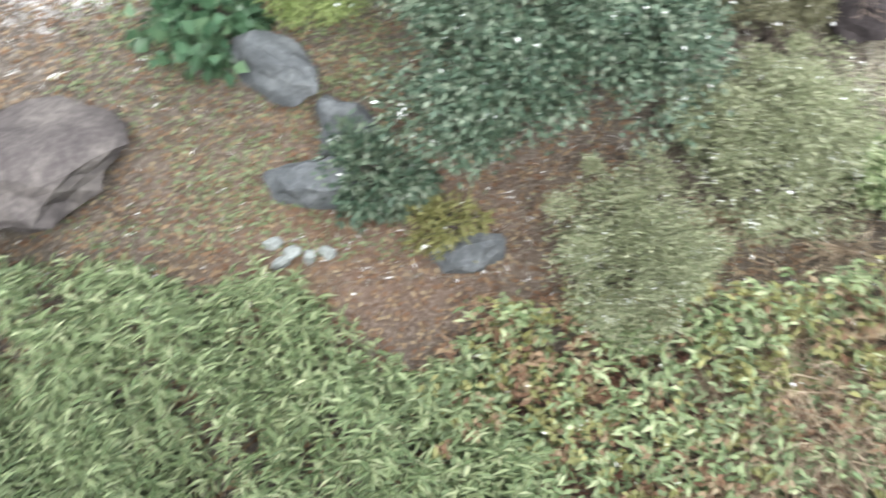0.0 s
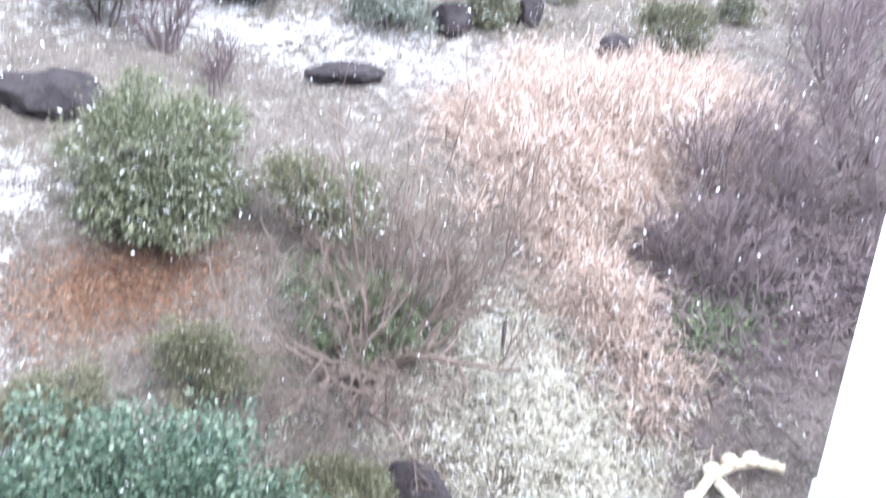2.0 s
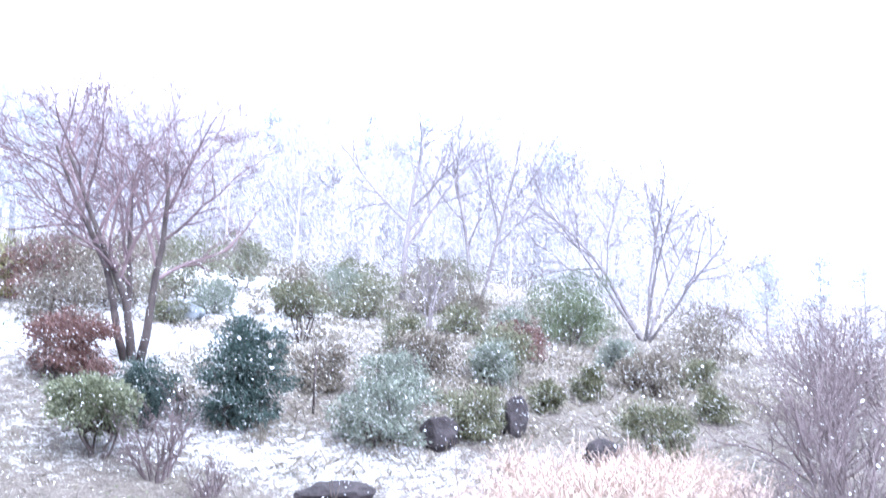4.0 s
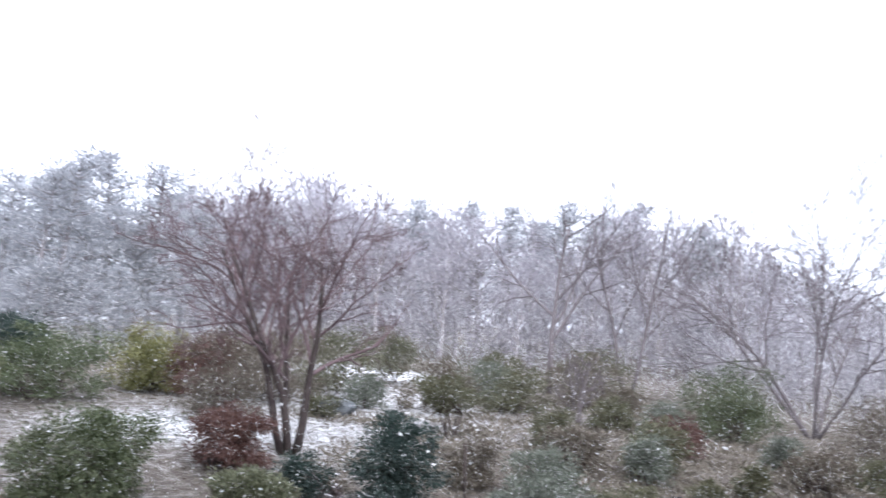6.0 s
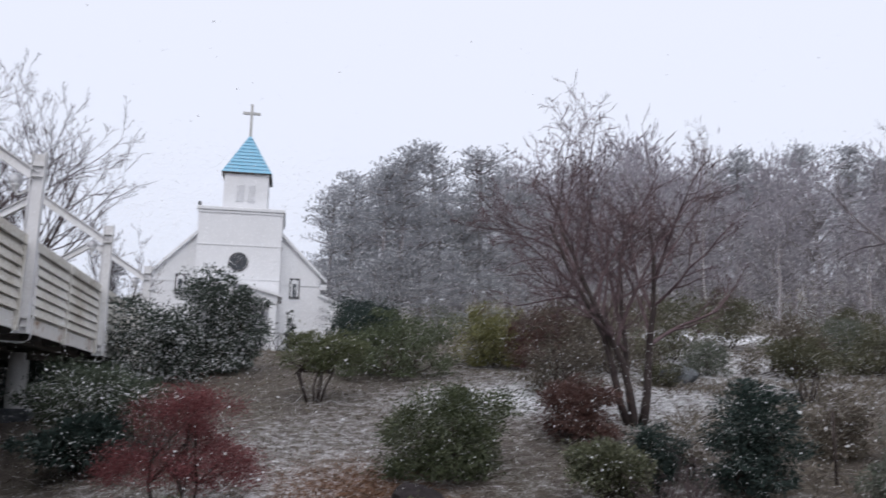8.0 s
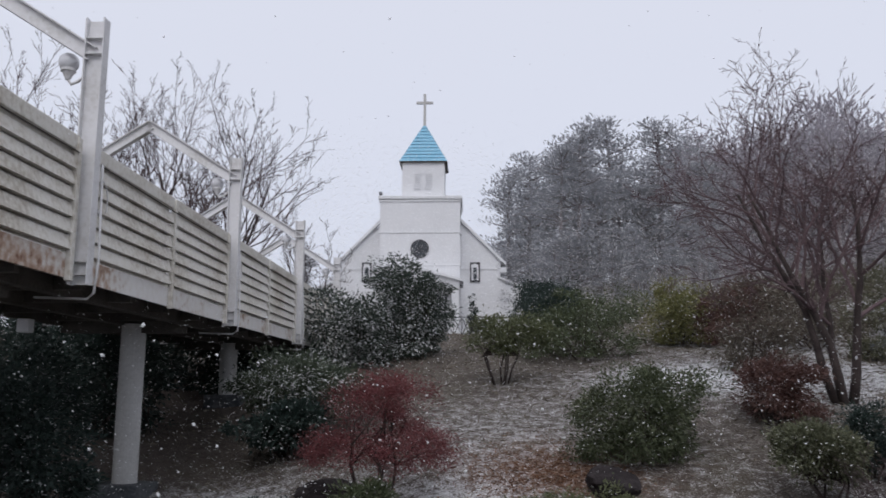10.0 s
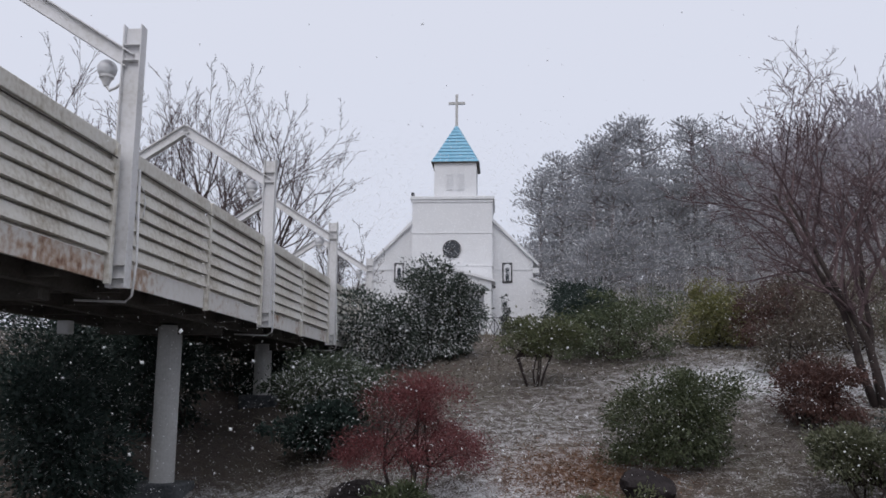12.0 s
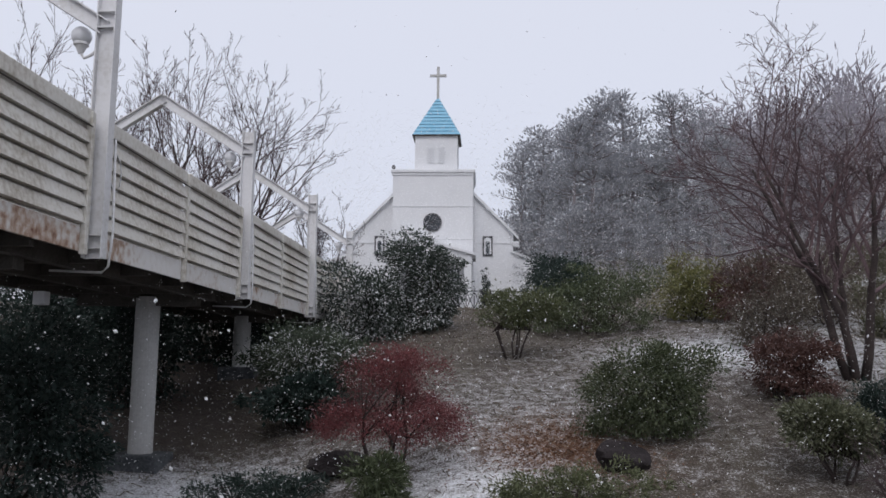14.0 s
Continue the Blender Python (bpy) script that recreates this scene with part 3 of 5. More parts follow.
def disc(cx, cz, r, n=28):
    return [(cx + r * math.cos(2 * math.pi * k / n), cz + r * math.sin(2 * math.pi * k / n)) for k in range(n)]


def ring(cx, cz, r0, r1, y0, y1, n=32):
    bm = bmesh.new()
    rows = []
    for k in range(n):
        c, s = math.cos(2 * math.pi * k / n), math.sin(2 * math.pi * k / n)
        rows.append([bm.verts.new((cx + r * c, y, cz + r * s)) for r, y in ((r0, y0), (r1, y0), (r1, y1), (r0, y1))])
    for k in range(n):
        a, b = rows[k], rows[(k + 1) % n]
        for q in range(4):
            bm.faces.new((a[q], a[(q + 1) % 4], b[(q + 1) % 4], b[q]))
    bmesh.ops.recalc_face_normals(bm, faces=bm.faces)
    return bm


def build_chapel():
    c = thing("chapel", pose(-10.57, 38.48, 8.0, 0, 0, 11.2), "white rendered chapel with a blue spire and a cross", "chapel")
    # nave with gabled front, aisles lower at both sides
    part("nave", prism([(-3.85, -0.8), (3.85, -0.8), (3.85, 3.85), (1.5, 6.2), (-1.5, 6.2), (-3.85, 3.85)], 0.9, 15), WHITE, c)
    for s in (-1, 1):
        part("aisle", prism([(s * 3.8, -0.8), (s * 4.95, -0.8), (s * 4.95, 2.5), (s * 3.8, 2.95)], 0.95, 14.5), WHITE, c)
        part("aisle_roof", prism([(s * 3.72, 3.10), (s * 5.12, 2.55), (s * 5.12, 2.44), (s * 3.72, 2.99)], 0.80, 14.7), TRIM, c)
        part("nave_roof", prism([(s * 4.1, 3.74), (s * 4.1, 3.60), (s * 1.6, 6.08), (s * 1.6, 6.26)], 0.70, 15.2), TRIM, c)
        part("eave_return", box(s * 3.98, 0.85, 3.36, 0.3, 0.36, 0.26, bevel=0.02), TRIM, c)
        part("gable_band", box(s * 2.92, 0.885, 3.44, 1.75, 0.05, 0.06), TRIM, c)
        # framed picture panel with a plain upright shape
        w = part("framed_panel", box(s * 2.62, 0.86, 3.28, 0.48, 0.06, 0.96), IRON, c, "black framed panel with a pale arch shape")
        part("panel_field", prism(arch(s * 2.62, 2.88, 0.34, 0.82), 0.815, 0.83), TRIM, w)
        part("panel_shape", prism(arch(s * 2.62, 2.86, 0.19, 0.66), 0.80, 0.812), GLASS, w)
    part("nave_ridge", box(0, 8, 6.25, 3.2, 14, 0.08), TRIM, c)
    # tower
    tw = part("tower", box(0, 1.5, 2.95, 3.84, 3.0, 7.5), WHITE, c)
    part("cornice", box(0, 1.5, 6.78, 4.04, 3.2, 0.17, bevel=0.03), TRIM, tw)
    part("cornice_step", box(0, 1.5, 6.63, 3.93, 3.09, 0.1), TRIM, tw)
    for z in (5.08, 3.50):
        part("string_course", box(0, 1.5, z, 3.90, 3.06, 0.07, bevel=0.01), TRIM, tw)
    rose = part("round_window", prism(disc(0, 4.29, 0.37), -0.05, 0.02), GLASS, tw, "dark round window with radiating bars")
    part("window_frame", ring(0, 4.29, 0.36, 0.44, -0.07, 0.01), IRON, rose)
    bm = bmesh.new()
    for k in range(6):
        add_box(bm, 0, -0.062, 0, 0.72, 0.02, 0.022, Matrix.Translation((0, 0, 4.29)) @ Matrix.Rotation(k * math.pi / 6, 4, "Y"))
    part("bars", bm, IRON, rose)
    part("finial", ring(-1.9, 6.98, 0.03, 0.09, -0.05, 0.05, 12), IRON, tw)
    # belfry
    bf = part("belfry", box(0.1, 1.6, 7.75, 2.06, 2.06, 1.9), WHITE, c)
    for x in (-0.16, 0.36):
        lv = part("louvre_window", prism(arch(x, 7.3, 0.36, 1.05), 0.53, 0.56), TRIM, bf)
        for k in range(8):
            part("louvre", box(x, 0.515, 7.38 + k * 0.1, 0.29, 0.03, 0.05), WHITE, lv)
    part("belfry_sill", box(0.1, 1.6, 6.92, 2.2, 2.2, 0.14, bevel=0.02), TRIM, bf)
    # spire in shingled courses
    n = 11
    for k in range(n):
        z0, z1 = 8.72 + 2.18 * k / n, 8.72 + 2.18 * (k + 1) / n + 0.012
        a, b2 = 1.12 * (1 - k / n) + 0.065, 1.12 * (1 - (k + 1) / n) + 0.015
        bm = bmesh.new()
        lo = [bm.verts.new((0.1 + sx * a, 1.6 + sy * a, z0)) for sx, sy in ((-1, -1), (1, -1), (1, 1), (-1, 1))]
        hi = [bm.verts.new((0.1 + sx * b2, 1.6 + sy * b2, z1)) for sx, sy in ((-1, -1), (1, -1), (1, 1), (-1, 1))]
        bm.faces.new(lo[::-1])
        bm.faces.new(hi)
        for q in range(4):
            bm.faces.new((lo[q], lo[(q + 1) % 4], hi[(q + 1) % 4], hi[q]))
        part("roof_course", bm, BLUE, bf, "blue painted spire roof course")
    part("spire_eave", box(0.1, 1.6, 8.70, 2.34, 2.34, 0.05), UNDER, bf)
    cr = part("cross", box(0.1, 1.6, 11.65, 0.13, 0.1, 1.8, bevel=0.008), CONCRETE, c, "weathered off-white wooden cross")
    part("cross_arm", box(0.1, 1.6, 12.08, 0.84, 0.098, 0.13, bevel=0.008), CONCRETE, cr)
    # porch
    pr = part("porch_gable", prism([(-1.9, 2.25), (1.9, 2.25), (1.9, 2.55), (0, 3.05), (-1.9, 2.55)], -1.6, 0.0), WHITE, c)
    for s in (-1, 1):
        part("porch_roof", prism([(s * 2.08, 2.50), (s * 2.08, 2.62), (0, 3.20), (0, 3.06)], -1.75, 0.0), TRIM, pr)
        part("porch_pier", box(s * 1.72, -1.45, 0.8, 0.34, 0.3, 3.0, bevel=0.02), WHITE, pr)
    part("chapel_door", box(0.0, -0.04, 1.0, 2.6, 0.08, 2.15), GLASS, c, "dark recessed double door")
    part("wall_lantern", box(1.98, -0.2, 2.55, 0.16, 0.2, 0.3, bevel=0.03), IRON, c)
    # iron fence before the chapel
    f = thing("iron_fence", pose(-6.6, 34.2, 7.75, 0, 0, 11.2), "black wrought iron fence with crossed bars", "fence")
    for z in (0.12, 0.85):
        part("rail", box(0, 0, z, 6.0, 0.03, 0.03), IRON, f)
    for k in range(19):
        part("bar", box(-3 + k * 0.333, 0, 0.4, 0.035, 0.035, 1.05), IRON, f)
    for k in range(18):
        for s in (-1, 1):
            part("brace", box(0, 0, 0, 0.03, 0.03, 0.80, Matrix.Translation((-2.833 + k * 0.333, 0, 0.48)) @ Matrix.Rotation(s * 0.43, 4, "Y")), IRON, f)


build_chapel()


# ---------------------------------------------------------------- plants
def shrub(name, x, y, w, h, n, mat, label, category="shrub", seed=1, leaf=(0.07, 0.03), lift=0.15, clumps=0, deep=1.0, stems=5, stem_r=0.02, flat=0.7, droop=0.1, spread=0.5, group="", lobes=()):
    """A crown of leaf clumps over several forked stems."""
    rng = np.random.default_rng(seed)
    z = gz(x, y)
    t = thing(name, Matrix.Translation((x, y, z)), label, category, group)
    rx, ry, rz = w / 2, w * deep / 2, (h - lift * h) / 2
    cz = lift * h + rz
    k = clumps or int(26 + 40 * min(1.6, w))
    nl = int(rng.integers(4, 8))
    LC = unit(rng.normal(0, 1, (nl, 3)) * [1, 1, 0.8]) * rng.uniform(0.38, 0.68, (nl, 1))
    LC[0] = 0
    LR = rng.uniform(0.32, 0.6, nl)
    LR[0] = 0.74
    if lobes:
        LC, LR, nl = np.array([q[:3] for q in lobes]), np.array([q[3] for q in lobes]), len(lobes)
    lobe = rng.integers(0, nl, k)
    u = unit(rng.normal(0, 1, (k, 3)) + [0, 0, 0.12])
    C = (LC[lobe] + u * (LR[lobe] * rng.uniform(0.7, 1.1, k))[:, None]) * [rx, ry, rz]
    if lift < 0.12:                                       # leaves down to the ground
        low, a = rng.random(k) < (0.34 if h < 0.9 * w else 0.2), rng.uniform(0, 2 * math.pi, k)
        reach = rng.uniform(0.35, 0.85 if h < 0.9 * w else 0.7, k)
        C[low] = (np.stack([np.cos(a) * reach, np.sin(a) * reach, -rng.uniform(0.45, 0.95, k)], 1) * [rx, ry, rz])[low]
    cr = 0.24 * min(rx, ry, rz * 1.3) * rng.uniform(0.5, 1.5, (k, 1))
    pick = rng.integers(0, k, n)
    off = unit(rng.normal(0, 1, (n, 3))) * rng.uniform(0.15, 1, (n, 1)) ** 0.6
    P = C[pick] + off * cr[pick] * [1.2, 1.2, 0.8]
    fill = rng.random(n) < (0.05 if lobes else 0.16)
    P[fill] = (unit(rng.normal(0, 1, (n, 3))) * rng.uniform(0.2, 0.8, (n, 1)) * [rx, ry, rz])[fill]
    out = unit(P / [rx, ry, rz])
    wild = rng.random(n) < 0.04
    P[wild] += (out * rng.uniform(0.02, 0.12, (n, 1)) * w)[wild]
    D = unit(off * 0.7 + out * 0.7 + rng.normal(0, spread, (n, 3)) + [0, 0, 0.15])
    P[:, 2] += cz
    P[:, 2] = np.maximum(P[:, 2], 0.03)
    leaves("foliage", P, D, leaf[0], leaf[1], mat, t, rng, droop=droop, flat=flat)
    for i in range(stems):
        tb = Tubes()
        a = 2 * math.pi * i / stems + rng.uniform(-0.4, 0.4)
        foot = Vector((0.12 * rx * math.cos(a), 0.12 * ry * math.sin(a), -0.08))
        knee = Vector((0.35 * rx * math.cos(a), 0.35 * ry * math.sin(a), max(0.12, lift * h + 0.15 * rz)))
        tb.add([foot, (foot + knee) * 0.5 + Vector(rng.normal(0, 0.03, 3)), knee], [stem_r, stem_r * 0.8, stem_r * 0.7], 6)
        for _ in range(4):
            tip = Vector(C[rng.integers(0, k)]) * 0.8 + Vector((0, 0, cz))
            midp = (knee + tip) * 0.5 + Vector(rng.normal(0, 0.06 * w, 3))
            tb.add([knee, midp, tip], [stem_r * 0.65, stem_r * 0.45, stem_r * 0.2], 5)
        link("stem", tb.v, tb.f, BARK, t, smooth=True)
    return t


def grow(tb, rng, p, d, length, r, level, spec, tips):
    """One branch, bending as it goes, and its side branches."""
    segs = spec["segs"][level]
    pts, radii, dirs = [p], [r], [d]
    for i in range(segs):
        d = (d + Vector(rng.normal(0, spec["wander"][level], 3)) + Vector((0, 0, spec["lift"][level]))).normalized()
        p = p + d * (length / segs)
        pts.append(p)
        dirs.append(d)
        radii.append(max(spec["thin"], r * (1 - (i + 1) / segs * 0.72)))
    tb.add(pts, radii, spec["sides"][level], cap=level == 0)
    if level + 1 >= len(spec["segs"]):
        tips.append(p)
        return
    n = spec["kids"][level]
    for j in range(n):
        f = spec["from"][level] + (1 - spec["from"][level]) * (j + rng.random()) / n
        i = min(segs - 1, int(f * segs))
        q = pts[i].lerp(pts[i + 1], f * segs - i)
        dd = dirs[i + 1]
        side = dd.cross(Vector(rng.normal(0, 1, 3))).normalized()
        a = radians(spec["angle"][level]) * rng.uniform(0.7, 1.25)
        nd = (dd * math.cos(a) + side * math.sin(a)).normalized()
        grow(tb, rng, q, nd, length * spec["ratio"][level] * rng.uniform(0.6, 1.15) * (1.1 - 0.45 * f), radii[i] * 0.62, level + 1, spec, tips)


SPREAD = dict(segs=[6, 5, 4, 4, 3], wander=[0.07, 0.13, 0.17, 0.2, 0.22], lift=[0.03, 0.03, 0.04, 0.05, 0.05], sides=[8, 6, 4, 3, 3], kids=[6, 5, 4, 3],
              angle=[36, 40, 42, 45], ratio=[0.62, 0.55, 0.5, 0.5], thin=0.004)
SPREAD["from"] = [0.28, 0.2, 0.2, 0.15]
UPRIGHT = dict(segs=[7, 5, 4, 4, 3], wander=[0.05, 0.10, 0.13, 0.16, 0.2], lift=[0.03, 0.06, 0.07, 0.07, 0.05], sides=[8, 6, 4, 3, 3], kids=[8, 4, 4, 2],
               angle=[36, 34, 36, 40], ratio=[0.55, 0.5, 0.5, 0.5], thin=0.006)
UPRIGHT["from"] = [0.25, 0.2, 0.2, 0.15]


def bare_tree(m, stems, length, r, spec, lean, label, seed, mat=BARK, twig=TWIG, group="", name="tree", dz=-0.1):
    rng = np.random.default_rng(seed)
    t = thing(name, m, label, "tree", group)
    tips = []
    for i in range(stems):
        a = 2 * math.pi * i / max(1, stems) + rng.uniform(-0.5, 0.5)
        ln = radians(lean) * rng.uniform(0.5, 1.2)
        d = Vector((math.cos(a) * math.sin(ln), math.sin(a) * math.sin(ln), math.cos(ln)))
        p = Vector((math.cos(a), math.sin(a), 0)) * (r * 1.3 if stems > 1 else 0) + Vector((0, 0, dz))
        both = Tubes()
        segs = spec["segs"][0]
        grow(both, rng, p, d, length * rng.uniform(0.85, 1.1), r * rng.uniform(0.8, 1.1), 0, spec, tips)
        nv, s0 = (segs + 1) * spec["sides"][0], spec["sides"][0]
        nf = segs * s0 + 2
        link("trunk", both.v[:nv], both.f[:nf], mat, t, smooth=True)
        link("crown", both.v[nv:], [tuple(q - nv for q in f) for f in both.f[nf:]], twig, t)
    return t


def rock(x, y, w, d, h, seed, mat=ROCK, label="weathered grey garden rock", sink=0.25, turn=0.0):
    rng = np.random.default_rng(seed)
    bm = bmesh.new()
    bmesh.ops.create_icosphere(bm, subdivisions=3, radius=1)
    planes = [(Vector(unit(rng.normal(0, 1, (1, 3)))[0]), rng.uniform(0.58, 0.86)) for _ in range(16)]
    off = Vector(rng.uniform(-9, 9, 3))
    for v in bm.verts:
        for n, k in planes:
            e = v.co.dot(n) - k
            if e > 0:
                v.co -= n * e
        v.co += v.co.normalized() * (0.15 * noise.noise(v.co * 2.5 + off) + 0.07 * noise.noise(v.co * 7 + off))
        v.co = Vector((v.co.x * w / 2 * 1.25, v.co.y * d / 2 * 1.25, v.co.z * h / 2 * 1.5))
    ob = part("garden_rock", bm, mat)
    ob.matrix_basis = Matrix.Translation((x, y, gz(x, y) + h / 2 - sink * h)) @ Matrix.Rotation(radians(turn), 4, "Z")
    return tagged(ob, label, "rock", "rocks in the garden")


# -- big trees
def tree_at(x, y):
    return Matrix.Translation((x, y, gz(x, y)))


GARDEN = dict(segs=[6, 6, 5, 4, 3], wander=[0.06, 0.10, 0.15, 0.2, 0.22], lift=[0.02, 0.015, 0.03, 0.03, 0.04], sides=[8, 6, 4, 3, 3], kids=[8, 6, 6, 4],
              angle=[50, 40, 42, 48], ratio=[0.82, 0.5, 0.5, 0.5], thin=0.004)
GARDEN["from"] = [0.26, 0.25, 0.2, 0.15]
FAN = dict(segs=[7, 6, 5, 4, 3], wander=[0.03, 0.05, 0.06, 0.07, 0.09], lift=[0.0, 0.04, 0.06, 0.06, 0.06], sides=[7, 5, 4, 3, 3], kids=[7, 5, 4, 3],
           angle=[36, 30, 32, 36], ratio=[0.66, 0.52, 0.5, 0.5], thin=0.006)
FAN["from"] = [0.22, 0.2, 0.2, 0.15]
CROWNED = dict(segs=[7, 6, 5, 4, 3], wander=[0.10, 0.15, 0.18, 0.2, 0.22], lift=[0.03, 0.055, 0.05, 0.05, 0.04], sides=[8, 5, 4, 3, 3], kids=[9, 7, 5, 4],
               angle=[48, 42, 44, 46], ratio=[0.88, 0.54, 0.52, 0.5], thin=0.004)
CROWNED["from"] = [0.36, 0.25, 0.2, 0.15]
bare_tree(tree_at(2.80, 15.14) @ Matrix.Rotation(radians(180), 4, "Z"), 4, 4.05, 0.085, CROWNED, 12, "bare multi-stemmed garden tree with fine reddish twigs", 5, twig=REDTWIG)
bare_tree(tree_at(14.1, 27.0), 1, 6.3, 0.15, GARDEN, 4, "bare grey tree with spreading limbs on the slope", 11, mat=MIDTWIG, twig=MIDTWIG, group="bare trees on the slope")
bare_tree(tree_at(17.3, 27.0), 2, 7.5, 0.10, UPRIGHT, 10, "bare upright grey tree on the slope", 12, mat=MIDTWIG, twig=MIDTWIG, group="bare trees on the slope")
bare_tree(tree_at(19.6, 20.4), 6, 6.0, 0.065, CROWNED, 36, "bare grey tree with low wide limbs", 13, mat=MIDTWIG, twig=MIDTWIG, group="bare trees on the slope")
back = bare_tree(tree_at(-14.3, 25.2), 8, 6.9, 0.085, FAN, 21, "bare grey upright tree behind the footbridge", 17, mat=BARK, twig=TWIG, group="bare trees behind the footbridge")
copy_thing(back, pose(-15.6, 19.6, gz(-15.6, 19.6) - 0.2, 0, 0, 130) @ Matrix.Scale(0.95, 4))
bare_tree(tree_at(-13.4, 31.5), 3, 4.1, 0.065, UPRIGHT, 20, "slim bare tree leaning beside the chapel", 19, mat=BARK, twig=TWIG, group="bare trees behind the footbridge")
bare_tree(tree_at(10.2, 18.0), 3, 1.7, 0.035, SPREAD, 14, "slim young bare tree on the slope", 31, mat=MIDTWIG, twig=MIDTWIG)


# -- far woods
def pine_tree(seed, h=12.0):
    rng = np.random.default_rng(seed)
    t = thing("pine_tree", pose(0, 0, 0), "tall misty pine with dense layered needles", "tree", "pines on the hill")
    tb = Tubes()
    lean = Vector(rng.normal(0, 0.25, 3))
    lean.z = 0
    top = Vector((0, 0, h)) + lean
    tb.add([Vector((0, 0, -0.5)), Vector((0, 0, h * 0.5)) + lean * 0.4, top], [0.22, 0.15, 0.04], 6)
    C = []
    for _ in range(58):
        f = rng.uniform(0.12, 1.0) ** 0.7
        a = rng.uniform(0, 2 * math.pi)
        reach = (0.5 + 2.9 * (1 - f) ** 0.55) * rng.uniform(0.4, 1.25)
        root = Vector((0, 0, h * f)) + lean * f
        tip = root + Vector((math.cos(a) * reach, math.sin(a) * reach, 0.3 + 0.15 * reach))
        tb.add([root, (root + tip) * 0.5 + Vector((0, 0, -0.1)), tip], [0.06, 0.04, 0.015], 4, cap=False)
        C += [tip, (root + tip) * 0.5 + Vector((0, 0, 0.15))]
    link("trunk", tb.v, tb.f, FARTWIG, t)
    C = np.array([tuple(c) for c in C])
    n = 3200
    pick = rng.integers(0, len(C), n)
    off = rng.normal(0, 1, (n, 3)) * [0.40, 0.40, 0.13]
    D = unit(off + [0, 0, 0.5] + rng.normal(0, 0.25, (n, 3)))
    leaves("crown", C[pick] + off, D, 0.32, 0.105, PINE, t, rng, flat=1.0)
    return t


def wood_tree(seed, h=11.0):
    """A broad woodland tree of clustered twigs and withered leaves."""
    rng = np.random.default_rng(seed)
    t = thing("woodland_tree", pose(0, 0, 0), "broad grey-brown woodland tree in the snowfall", "tree", "trees of the far wood")
    tb = Tubes()
    tb.add([Vector((0, 0, -0.5)), Vector((0.1, 0, h * 0.45)), Vector((0, 0.1, h * 0.9))], [0.2, 0.14, 0.03], 6)
    C = []
    for _ in range(46):
        f = rng.uniform(0.15, 0.95)
        a = rng.uniform(0, 6.28)
        reach = 2.6 * math.sin(math.pi * min(0.97, f * 0.85 + 0.12)) * rng.uniform(0.5, 1.15)
        root, tip = Vector((0, 0, h * f * 0.85)), Vector((math.cos(a) * reach, math.sin(a) * reach, h * f + 0.6))
        tb.add([root, (root + tip) * 0.5, tip], [0.06, 0.04, 0.01], 4, cap=False)
        C += [tip, root.lerp(tip, 0.6)]
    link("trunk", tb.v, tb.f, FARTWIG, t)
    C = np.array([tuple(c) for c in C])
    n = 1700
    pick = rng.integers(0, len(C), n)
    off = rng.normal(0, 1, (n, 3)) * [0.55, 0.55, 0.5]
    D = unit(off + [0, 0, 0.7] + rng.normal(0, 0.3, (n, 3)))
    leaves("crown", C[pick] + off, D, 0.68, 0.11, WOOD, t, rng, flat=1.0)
    return t


